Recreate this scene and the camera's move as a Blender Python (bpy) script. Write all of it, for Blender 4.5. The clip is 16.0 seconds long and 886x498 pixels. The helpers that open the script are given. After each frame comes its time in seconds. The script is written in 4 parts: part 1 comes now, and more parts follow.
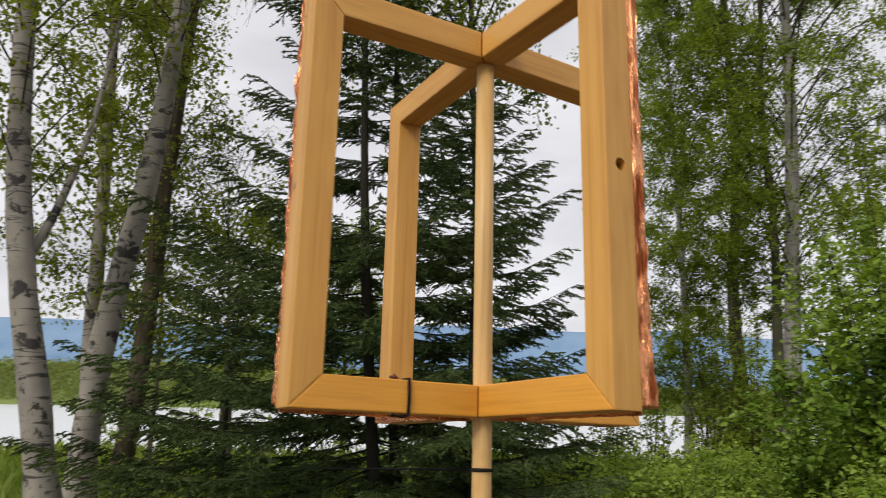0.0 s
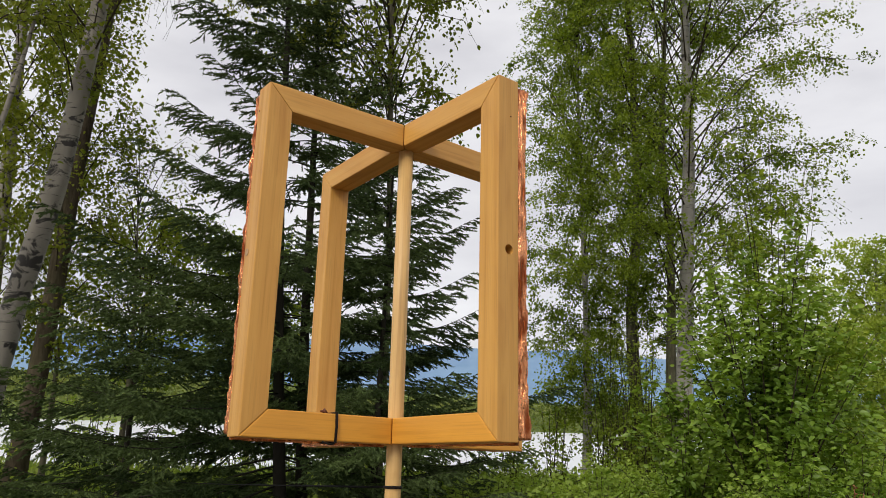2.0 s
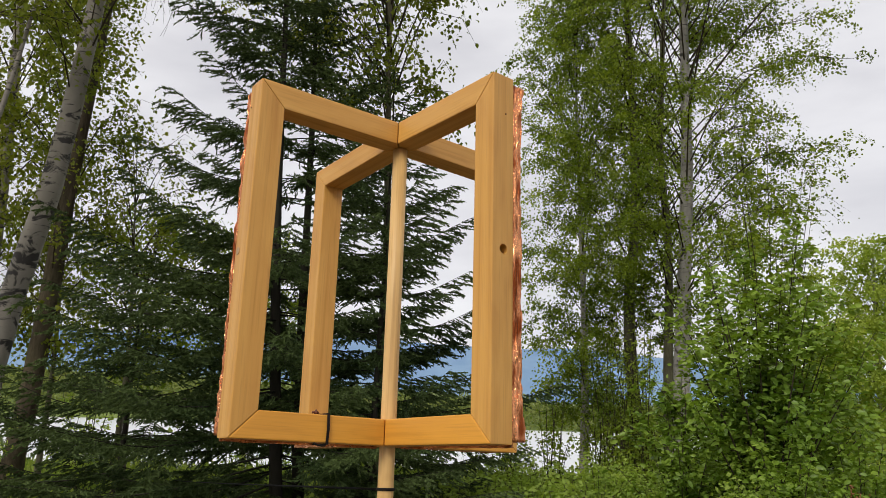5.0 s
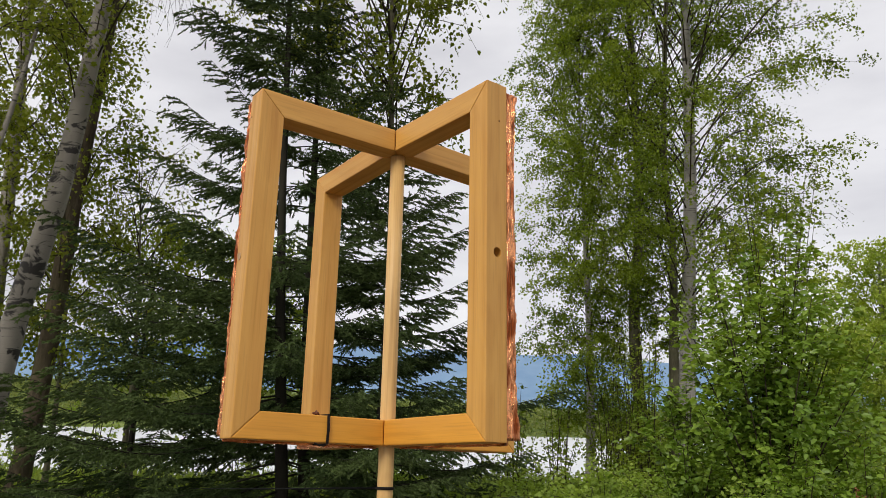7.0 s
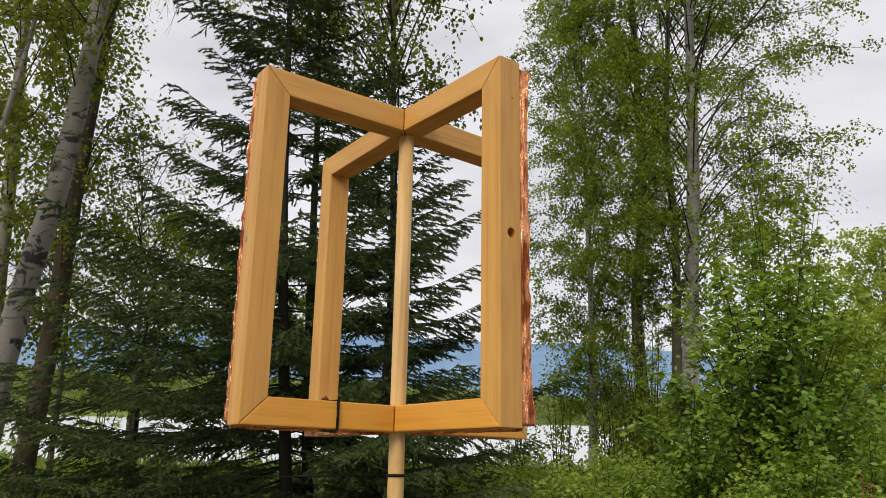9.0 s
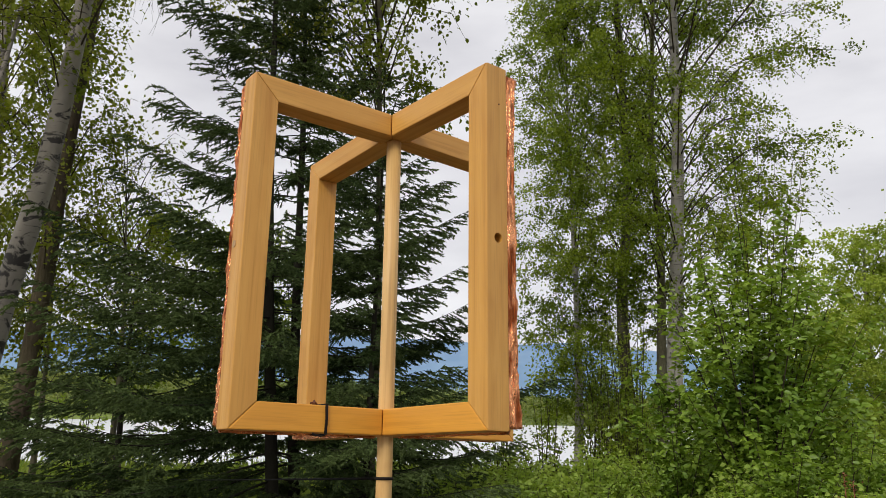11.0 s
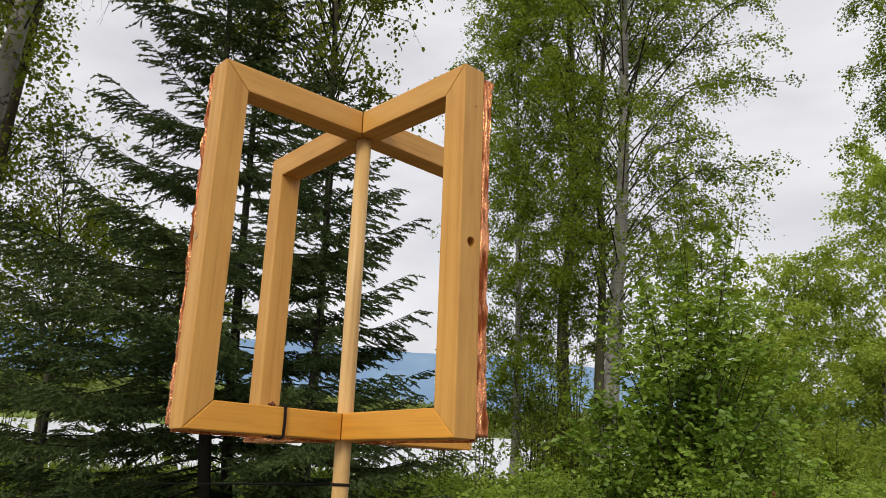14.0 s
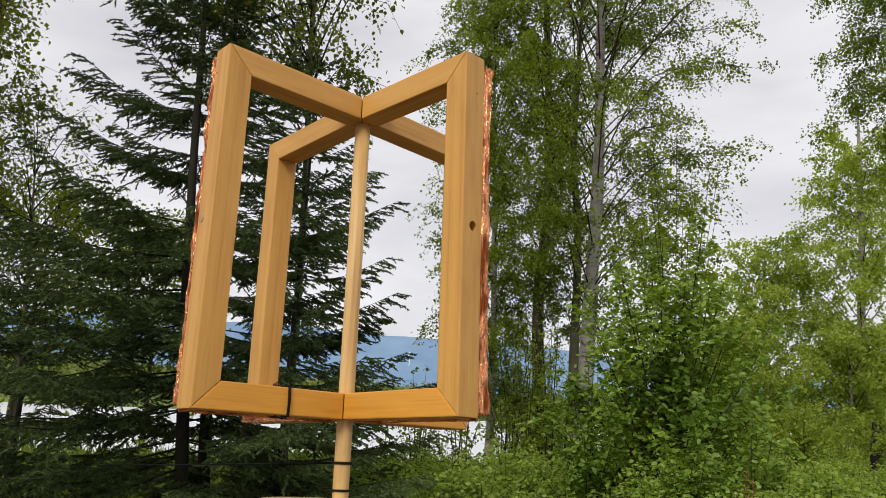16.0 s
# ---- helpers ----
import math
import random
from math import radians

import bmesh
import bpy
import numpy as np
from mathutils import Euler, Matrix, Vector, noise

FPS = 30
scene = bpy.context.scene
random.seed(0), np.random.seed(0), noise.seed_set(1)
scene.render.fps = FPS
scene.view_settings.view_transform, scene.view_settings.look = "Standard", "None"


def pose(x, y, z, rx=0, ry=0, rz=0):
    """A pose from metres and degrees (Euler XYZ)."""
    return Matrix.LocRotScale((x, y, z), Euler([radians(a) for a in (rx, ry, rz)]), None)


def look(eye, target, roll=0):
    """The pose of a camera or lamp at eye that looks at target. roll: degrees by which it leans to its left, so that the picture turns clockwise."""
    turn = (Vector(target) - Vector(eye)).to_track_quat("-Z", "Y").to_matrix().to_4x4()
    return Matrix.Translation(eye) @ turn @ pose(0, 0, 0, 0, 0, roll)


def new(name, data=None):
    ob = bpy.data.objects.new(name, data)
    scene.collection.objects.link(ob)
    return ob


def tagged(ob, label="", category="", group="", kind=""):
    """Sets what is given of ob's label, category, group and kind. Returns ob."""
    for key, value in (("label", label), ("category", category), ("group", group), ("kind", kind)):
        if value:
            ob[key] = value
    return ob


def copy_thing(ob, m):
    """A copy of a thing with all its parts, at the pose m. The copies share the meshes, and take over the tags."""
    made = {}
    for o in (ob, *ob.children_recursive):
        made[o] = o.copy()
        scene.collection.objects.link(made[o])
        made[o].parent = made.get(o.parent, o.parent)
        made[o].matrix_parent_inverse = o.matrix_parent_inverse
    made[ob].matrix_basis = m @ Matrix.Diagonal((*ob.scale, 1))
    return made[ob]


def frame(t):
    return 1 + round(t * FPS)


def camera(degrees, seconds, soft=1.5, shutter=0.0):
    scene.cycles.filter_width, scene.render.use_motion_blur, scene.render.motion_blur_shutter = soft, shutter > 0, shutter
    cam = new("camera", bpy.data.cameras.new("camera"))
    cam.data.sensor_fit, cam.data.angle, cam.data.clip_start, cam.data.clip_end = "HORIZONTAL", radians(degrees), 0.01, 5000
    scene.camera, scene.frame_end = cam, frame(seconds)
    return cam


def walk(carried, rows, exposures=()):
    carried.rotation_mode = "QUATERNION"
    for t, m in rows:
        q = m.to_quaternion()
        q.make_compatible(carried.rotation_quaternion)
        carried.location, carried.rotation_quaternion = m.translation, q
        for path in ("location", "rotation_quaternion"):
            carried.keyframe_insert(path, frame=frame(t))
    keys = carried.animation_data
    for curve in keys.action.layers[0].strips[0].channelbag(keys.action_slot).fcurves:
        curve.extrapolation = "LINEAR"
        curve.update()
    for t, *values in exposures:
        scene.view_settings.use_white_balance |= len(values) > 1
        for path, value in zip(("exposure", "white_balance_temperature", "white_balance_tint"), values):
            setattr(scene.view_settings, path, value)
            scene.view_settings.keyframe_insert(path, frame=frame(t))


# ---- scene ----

# ---------------------------------------------------------------- camera
cam = camera(57.9, 16.0, soft=0.7, shutter=0.5)
# the mast leans back a little: frame axes to world
LEAN = Matrix.Translation((0, -1.2, 1.55)) @ Matrix.Rotation(radians(-4.5), 4, "X") @ Matrix.Translation((0, 1.2, 0.05))
PATH = [
    (0, 0.0363, -0.9917, -0.0486, 4.786, 14.687, -1.248),
    (0.5, -0.0641, -1.0831, -0.0438, 0.067, 15.172, -0.476),
    (1, -0.0431, -1.1577, -0.0445, -2.616, 15.267, -0.655),
    (1.5, 0.026, -1.2006, -0.0507, -2.379, 15.532, -1.189),
    (2, 0.0341, -1.2278, -0.0445, -1.825, 15.912, -1.405),
    (2.5, 0.0402, -1.2233, -0.0421, -1.615, 16.033, -1.514),
    (3, 0.0419, -1.2196, -0.0459, -1.765, 15.937, -1.519),
    (3.5, 0.0397, -1.2114, -0.0395, -2.139, 15.735, -1.567),
    (6, 0.043, -1.2238, -0.0396, -1.808, 15.991, -1.433),
    (6.5, 0.0525, -1.235, -0.0441, -1.677, 16.206, -1.342),
    (7, 0.0528, -1.2412, -0.0502, -1.526, 16.252, -1.183),
    (7.5, 0.0486, -1.2263, -0.0564, -1.414, 16.026, -1.1),
    (8, 0.0439, -1.2041, -0.0534, -1.301, 15.768, -1.057),
    (10.5, 0.0374, -1.2178, -0.051, -1.941, 15.334, -0.758),
    (11, 0.0366, -1.2197, -0.0495, -2.322, 15.526, -0.664),
    (11.5, 0.0325, -1.2096, -0.0515, -2.721, 15.661, -0.61),
    (12, 0.0199, -1.1906, -0.0524, -3.118, 15.717, -0.672),
    (12.5, 0.0207, -1.1822, -0.0525, -3.598, 15.822, -0.896),
    (13, 0.0244, -1.1893, -0.0549, -4.377, 16.059, -1.337),
    (13.5, 0.0164, -1.1892, -0.0558, -5.51, 16.263, -1.754),
    (14, 0.0012, -1.1914, -0.0535, -6.936, 16.32, -2.037),
    (14.5, -0.0061, -1.1974, -0.0542, -8.119, 16.096, -2.107),
    (15, -0.0152, -1.2101, -0.0579, -8.784, 15.733, -2),
    (15.5, -0.0303, -1.2089, -0.0569, -8.952, 15.415, -1.907),
    (16, -0.0388, -1.2098, -0.0605, -8.767, 15.184, -1.751)
]
walk(cam, [(t, LEAN @ pose(x, y, z, 90 + pitch, roll, yaw)) for t, x, y, z, yaw, pitch, roll in PATH], exposures=[(0.0, 0.08), (16.0, 0.08)])

# ---------------------------------------------------------------- sky and sun
SUN_EL, SUN_AZ = radians(42), radians(212)          # azimuth clockwise from +y
world = bpy.data.worlds.new("overcast_sky")
scene.world = world
world.use_nodes = True
wn, wl = world.node_tree.nodes, world.node_tree.links
wn.clear()
w_out = wn.new("ShaderNodeOutputWorld")
w_bg = wn.new("ShaderNodeBackground")
w_sky = wn.new("ShaderNodeTexSky")
w_sky.sky_type, w_sky.sun_disc, w_sky.sun_elevation, w_sky.sun_rotation = "NISHITA", False, SUN_EL, SUN_AZ
w_co = wn.new("ShaderNodeTexCoord")
w_map = wn.new("ShaderNodeMapping")
w_map.inputs["Scale"].default_value = (1.6, 1.6, 5.0)
w_noise = wn.new("ShaderNodeTexNoise")
w_noise.inputs["Scale"].default_value, w_noise.inputs["Detail"].default_value, w_noise.inputs["Roughness"].default_value = 2.2, 6.0, 0.5
w_ramp = wn.new("ShaderNodeValToRGB")
w_ramp.color_ramp.elements[0].position, w_ramp.color_ramp.elements[0].color = 0.30, (0.61, 0.60, 0.635, 1)
w_ramp.color_ramp.elements[1].position, w_ramp.color_ramp.elements[1].color = 0.70, (0.855, 0.845, 0.865, 1)
w_dim = wn.new("ShaderNodeVectorMath")
w_dim.operation = "SCALE"
w_dim.inputs["Scale"].default_value = 0.10
w_mix = wn.new("ShaderNodeMix")
w_mix.data_type = "RGBA"
w_mix.inputs["Factor"].default_value = 0.93
wl.new(w_co.outputs["Generated"], w_map.inputs["Vector"])
wl.new(w_map.outputs["Vector"], w_noise.inputs["Vector"])
wl.new(w_noise.outputs["Fac"], w_ramp.inputs["Fac"])
wl.new(w_sky.outputs["Color"], w_dim.inputs[0])
wl.new(w_dim.outputs["Vector"], w_mix.inputs["A"])
wl.new(w_ramp.outputs["Color"], w_mix.inputs["B"])
wl.new(w_mix.outputs["Result"], w_bg.inputs["Color"])
wl.new(w_bg.outputs["Background"], w_out.inputs["Surface"])
w_bg.inputs["Strength"].default_value = 1.04

sun = new("sun", bpy.data.lights.new("sun", "SUN"))
sun.data.energy, sun.data.angle, sun.data.color = 2.4, radians(25), (1.0, 0.95, 0.88)
sun.matrix_world = look((20 * math.sin(SUN_AZ) * math.cos(SUN_EL), 20 * math.cos(SUN_AZ) * math.cos(SUN_EL), 20 * math.sin(SUN_EL)), (0, 0, 0))


# ---------------------------------------------------------------- materials
class Mat:
    """A node material under construction."""

    def __init__(self, name, rough=0.6, metal=0.0):
        self.m = bpy.data.materials.new(name)
        self.m.use_nodes = True
        self.n, self.l = self.m.node_tree.nodes, self.m.node_tree.links
        self.b = self.n["Principled BSDF"]
        self.out = self.n["Material Output"]
        self.b.inputs["Roughness"].default_value, self.b.inputs["Metallic"].default_value = rough, metal

    def coords(self, scale=(1, 1, 1), shift=None):
        c, mp = self.n.new("ShaderNodeTexCoord"), self.n.new("ShaderNodeMapping")
        mp.inputs["Scale"].default_value = scale
        self.l.new(c.outputs["Object"], mp.inputs["Vector"])
        if shift:
            info, mul = self.n.new("ShaderNodeObjectInfo"), self.n.new("ShaderNodeMath")
            mul.operation = "MULTIPLY"
            mul.inputs[1].default_value = shift
            self.l.new(info.outputs["Random"], mul.inputs[0])
            self.l.new(mul.outputs[0], mp.inputs["Location"])
        return mp.outputs["Vector"]

    def noise(self, vec, scale, detail=3.0, rough=0.55, distort=0.0):
        t = self.n.new("ShaderNodeTexNoise")
        t.inputs["Scale"].default_value, t.inputs["Detail"].default_value = scale, detail
        t.inputs["Roughness"].default_value, t.inputs["Distortion"].default_value = rough, distort
        self.l.new(vec, t.inputs["Vector"])
        return t.outputs["Fac"]

    def island(self):
        return self.n.new("ShaderNodeNewGeometry").outputs["Random Per Island"]

    def ramp(self, fac, *stops):
        r = self.n.new("ShaderNodeValToRGB")
        e = r.color_ramp.elements
        while len(e) < len(stops):
            e.new(0.5)
        for el, (p, c) in zip(e, stops):
            el.position, el.color = p, (c, c, c, 1) if isinstance(c, (int, float)) else (*c, 1)
        self.l.new(fac, r.inputs["Fac"])
        return r.outputs["Color"]

    def mix(self, fac, a, b, mode="MIX"):
        x = self.n.new("ShaderNodeMix")
        x.data_type, x.blend_type = "RGBA", mode
        for key, v in (("Factor", fac), ("A", a), ("B", b)):
            if isinstance(v, (int, float)):
                x.inputs[key].default_value = v if key == "Factor" else (v, v, v, 1)
            elif isinstance(v, tuple):
                x.inputs[key].default_value = (*v, 1)
            else:
                self.l.new(v, x.inputs[key])
        return x.outputs["Result"]

    def colour(self, c):
        self.l.new(c, self.b.inputs["Base Color"])
        return self

    def bump(self, h, strength, dist=0.01):
        bp = self.n.new("ShaderNodeBump")
        bp.inputs["Strength"].default_value, bp.inputs["Distance"].default_value = strength, dist
        self.l.new(h, bp.inputs["Height"])
        self.l.new(bp.outputs["Normal"], self.b.inputs["Normal"])
        return self


def pine(name, light, mid, dark):
    """Planed softwood with the grain along the piece's own x axis."""
    k = Mat(name, 0.5)
    grain = k.noise(k.coords((0.8, 60, 60), 7.0), 1.7, 3, 0.5, 0.5)
    broad = k.noise(k.coords((3.0, 14, 14), 11.0), 1.6, 3, 0.5, 1.2)
    figure = k.noise(k.coords((1.6, 10, 10), 5.0), 2.0, 2, 0.5, 0.6)
    fine = k.noise(k.coords((14, 420, 420), 3.0), 1.0, 2, 0.5)
    c = k.ramp(grain, (0.33, dark), (0.45, mid), (0.62, light))
    c = k.mix(k.ramp(figure, (0.38, 0.25), (0.62, 0.85)), c, k.ramp(broad, (0.28, dark), (0.42, mid), (0.62, light)))
    c = k.mix(k.ramp(fine, (0.28, 0.22), (0.48, 0.0)), c, tuple(v * 0.62 for v in dark))
    k.colour(c).bump(fine, 0.25, 0.0006)
    k.l.new(k.ramp(grain, (0.3, 0.56), (0.7, 0.42)), k.b.inputs["Roughness"])
    return k.m


def leafy(name, a, b, c, gloss=0.45, through_light=0.35, shine=0.09):
    """Leaves: colour differs from leaf to leaf, a part of the light comes through."""
    k = Mat(name, gloss)
    k.b.inputs["Specular IOR Level"].default_value = shine
    r = k.island()
    big = k.noise(k.coords(), 0.8, 2)
    col = k.ramp(r, (0.0, a), (0.55, b), (1.0, c))
    col = k.mix(0.6, col, k.mix(k.ramp(big, (0.35, 0.0), (0.65, 1.0)), a, c), "MIX")
    k.colour(col)
    tr, ms = k.n.new("ShaderNodeBsdfTranslucent"), k.n.new("ShaderNodeMixShader")
    warm = k.mix(1.0, col, (1.25, 1.3, 0.5), "MULTIPLY")
    k.l.new(warm, tr.inputs["Color"])
    ms.inputs["Fac"].default_value = through_light
    k.l.new(k.b.outputs["BSDF"], ms.inputs[1])
    k.l.new(tr.outputs["BSDF"], ms.inputs[2])
    k.l.new(ms.outputs["Shader"], k.out.inputs["Surface"])
    return k.m


def bark_birch(name, pale, dark, patch):
    k = Mat(name, 0.75)
    band = k.noise(k.coords((2.2, 2.2, 22)), 1.0, 4, 0.65, 0.4)
    blot = k.noise(k.coords((4.5, 4.5, 6.0)), 1.0, 4, 0.6, 0.7)
    tone = k.noise(k.coords((4, 4, 2.0)), 1.0, 4)
    c = k.mix(k.ramp(tone, (0.35, 0.0), (0.7, 1.0)), pale, tuple(v * 0.66 for v in pale))
    c = k.mix(k.ramp(band, (0.58, 0.0), (0.65, 0.9)), c, dark)
    c = k.mix(k.ramp(blot, (patch, 0.0), (patch + 0.06, 1.0)), c, dark)
    k.colour(c).bump(band, 0.6, 0.01)
    return k.m


def rough_bark(name, a, b):
    k = Mat(name, 0.95)
    k.b.inputs["Specular IOR Level"].default_value = 0.12
    n = k.noise(k.coords((9, 9, 2.2)), 1.6, 5, 0.65)
    m = k.noise(k.coords((1, 1, 1)), 1.1, 3)
    k.colour(k.mix(k.ramp(m, (0.35, 0.0), (0.7, 0.6)), k.ramp(n, (0.32, a), (0.68, b)), (b[0] * 0.9, b[1] * 1.15, b[2] * 0.8)))
    k.bump(n, 0.8, 0.02)
    return k.m


def plain(name, col, rough=0.6, metal=0.0, vary=0.25, scale=20, shine=0.5):
    k = Mat(name, rough, metal)
    k.b.inputs["Specular IOR Level"].default_value = shine
    n = k.noise(k.coords(), scale, 4)
    k.colour(k.ramp(n, (0.3, tuple(v * (1 - vary) for v in col)), (0.7, tuple(min(1, v * (1 + vary)) for v in col))))
    k.bump(n, 0.15, 0.002)
    return k.m


M_PINE = pine("pine", (0.590, 0.310, 0.066), (0.530, 0.264, 0.051), (0.430, 0.195, 0.033))
M_OILED = pine("oiled_pine", (0.680, 0.312, 0.036), (0.605, 0.270, 0.030), (0.460, 0.188, 0.020))
M_DOWEL = pine("dowel_wood", (0.662, 0.432, 0.172), (0.589, 0.359, 0.125), (0.423, 0.230, 0.071))
M_BOARD = pine("board_wood", (0.66, 0.50, 0.28), (0.56, 0.40, 0.20), (0.42, 0.28, 0.13))
M_PLUG = plain("plug_wood", (0.40, 0.25, 0.12), 0.6)
M_BLACK = plain("black_rubber", (0.012, 0.009, 0.008), 0.7, shine=0.15)
M_RUST = plain("rusty_iron", (0.11, 0.035, 0.015), 0.7, 0.3)

ck = Mat("copper_foil", 0.3, 1.0)
c_n = ck.noise(ck.coords((26, 200, 200), 5.0), 1.0, 4, 0.6, 0.9)
# dark streaks put the shade of the creases into the copper colour
c_s = ck.noise(ck.coords((22, 60, 60), 5.0), 1.0, 4, 0.6)
ck.colour(ck.mix(ck.ramp(c_s, (0.40, 0.0), (0.60, 1.0)), (1.0, 0.44, 0.20), (0.32, 0.080, 0.024))).bump(c_n, 1.0, 0.008)
ck.l.new(ck.ramp(c_s, (0.4, 0.18), (0.65, 0.46)), ck.b.inputs["Roughness"])
M_COPPER = ck.m

M_BARK_W = bark_birch("white_birch_bark", (0.285, 0.255, 0.210), (0.026, 0.022, 0.018), 0.56)
M_BARK_P = bark_birch("pale_birch_bark", (0.32, 0.298, 0.26), (0.040, 0.035, 0.030), 0.58)
M_BARK_G = rough_bark("grey_bark", (0.042, 0.036, 0.026), (0.155, 0.132, 0.095))
M_BARK_D = rough_bark("brown_bark", (0.022, 0.016, 0.012), (0.095, 0.070, 0.050))
M_BARK_S = rough_bark("spruce_bark", (0.010, 0.009, 0.007), (0.030, 0.025, 0.020))
M_TWIG = plain("twig_bark", (0.045, 0.036, 0.024), 0.9, shine=0.1)
M_LEAF = leafy("birch_leaf", (0.068, 0.112, 0.012), (0.152, 0.214, 0.019), (0.275, 0.338, 0.035), 0.45, 0.43, 0.15)
M_LEAF_L = leafy("golden_birch_leaf", (0.10, 0.135, 0.018), (0.15, 0.185, 0.025), (0.24, 0.25, 0.04), 0.45, 0.45)
M_LEAF_A = leafy("alder_leaf", (0.100, 0.178, 0.022), (0.172, 0.272, 0.032), (0.300, 0.405, 0.055), 0.42, 0.36, 0.34)
M_LEAF_F = leafy("pale_birch_leaf", (0.205, 0.278, 0.044), (0.295, 0.370, 0.062), (0.395, 0.455, 0.095), 0.5, 0.5)
M_SHORE = leafy("shore_willow_leaf", (0.13, 0.165, 0.050), (0.19, 0.23, 0.065), (0.27, 0.30, 0.10), 0.6, 0.35)
M_WEED = leafy("weed_leaf", (0.190, 0.285, 0.050), (0.290, 0.395, 0.075), (0.430, 0.510, 0.125), 0.5, 0.5)
M_NEEDLE = leafy("spruce_needle", (0.023, 0.041, 0.014), (0.056, 0.087, 0.028), (0.128, 0.174, 0.056), 0.6, 0.10)
M_GRASS = leafy("grass_blade", (0.11, 0.17, 0.03), (0.16, 0.23, 0.04), (0.25, 0.29, 0.07), 0.5, 0.4)
M_GREYWOOD = plain("weathered_wood", (0.27, 0.26, 0.24), 0.85, shine=0.2)
M_DOCK = plain("dry_dock", (0.17, 0.070, 0.030), 0.8, shine=0.2)
M_CORD = plain("black_cord", (0.008, 0.008, 0.008), 0.95, shine=0.05)

gk = Mat("meadow_ground", 0.95)
g1, g2 = gk.noise(gk.coords(), 0.06, 5), gk.noise(gk.coords((1, 1, 1)), 1.6, 5)
g_sep = gk.n.new("ShaderNodeSeparateXYZ")
gk.l.new(gk.coords((1, 0.16, 1)), g_sep.inputs["Vector"])
g_edge = gk.mix(0.25, g_sep.outputs["Y"], g2)
# unseen dark brown zone near the mast, added to tone the bounced light
g_unseen = gk.ramp(g_edge, (0.42, 1.0), (0.62, 0.0))
bounce_brown = gk.ramp(g2, (0.3, (0.050, 0.042, 0.028)), (0.7, (0.105, 0.085, 0.055)))
meadow = gk.mix(0.5, gk.ramp(g1, (0.35, (0.09, 0.15, 0.03)), (0.65, (0.20, 0.25, 0.06))), gk.ramp(g2, (0.3, (0.05, 0.085, 0.02)), (0.7, (0.18, 0.22, 0.06))))
gk.colour(gk.mix(g_unseen, meadow, bounce_brown))
gk.bump(g2, 0.5, 0.1)
M_GROUND = gk.m

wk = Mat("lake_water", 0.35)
# pale base colour puts the brightness of mirrored sky into the water
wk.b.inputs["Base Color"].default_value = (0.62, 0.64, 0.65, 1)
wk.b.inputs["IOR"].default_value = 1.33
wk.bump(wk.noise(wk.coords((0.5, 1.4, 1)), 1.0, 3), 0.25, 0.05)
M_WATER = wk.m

# the blue of distance haze is painted into the ridge's base colour
mk = Mat("haze_blue_mountain", 1.0)
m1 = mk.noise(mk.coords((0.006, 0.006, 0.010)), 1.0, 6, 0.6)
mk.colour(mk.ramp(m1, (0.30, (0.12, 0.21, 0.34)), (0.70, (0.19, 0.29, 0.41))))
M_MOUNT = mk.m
M_SNOW = plain("old_snow", (0.48, 0.51, 0.56), 0.8, 0, 0.1, 0.05)


# ---------------------------------------------------------------- mesh helpers
def part(name, data, material, parent=None, label="", smooth=False):
    """Links a bmesh or a mesh as one object under a thing or a part."""
    if isinstance(data, bmesh.types.BMesh):
        me = bpy.data.meshes.new(name)
        data.to_mesh(me)
        data.free()
    else:
        me = data
    me.name = name
    if material and not me.materials:
        me.materials.append(material)
    if smooth:
        me.shade_smooth()
    ob = new(name, me)
    if parent:
        ob.parent = parent
    return tagged(ob, label)


def array_mesh(name, verts, tris):
    """A triangle mesh from two arrays."""
    verts, tris = np.asarray(verts, dtype=np.float32), np.asarray(tris, dtype=np.int32)
    me = bpy.data.meshes.new(name)
    me.vertices.add(len(verts))
    me.vertices.foreach_set("co", verts.ravel())
    me.loops.add(len(tris) * 3)
    me.loops.foreach_set("vertex_index", tris.ravel())
    me.polygons.add(len(tris))
    me.polygons.foreach_set("loop_start", np.arange(0, len(tris) * 3, 3, dtype=np.int32))
    me.update(calc_edges=True)
    return me


class Tubes:
    """Collects tapered round stems into one mesh."""

    def __init__(self, sides=6):
        self.v, self.f, self.sides = [], [], sides

    def add(self, pts, radii, sides=None, wobble=0.0):
        k = sides or self.sides
        pts = [Vector(p) for p in pts]
        base = len(self.v)
        for i, (p, r) in enumerate(zip(pts, radii)):
            d = (pts[min(i + 1, len(pts) - 1)] - pts[max(i - 1, 0)]).normalized()
            a = d.cross(Vector((0.31, 0.95, 0.02)))
            if a.length < 0.1:
                a = d.cross(Vector((1, 0, 0)))
            a.normalize()
            b = d.cross(a)
            for j in range(k):
                w = 2 * math.pi * j / k
                rr = r * (1 + wobble * (noise.noise(p * 1.7 + Vector((math.cos(w), math.sin(w), 0)) * 1.3)))
                self.v.append(p + (a * math.cos(w) + b * math.sin(w)) * rr)
        for i in range(len(pts) - 1):
            for j in range(k):
                q = base + i * k
                a0, a1, b0, b1 = q + j, q + (j + 1) % k, q + k + j, q + k + (j + 1) % k
                self.f += [(a0, a1, b1), (a0, b1, b0)]
        for j in range(1, k - 1):
            self.f += [(base, base + j + 1, base + j)]
            e = base + (len(pts) - 1) * k
            self.f += [(e, e + j, e + j + 1)]

    def mesh(self, name):
        return array_mesh(name, [tuple(v) for v in self.v], self.f)


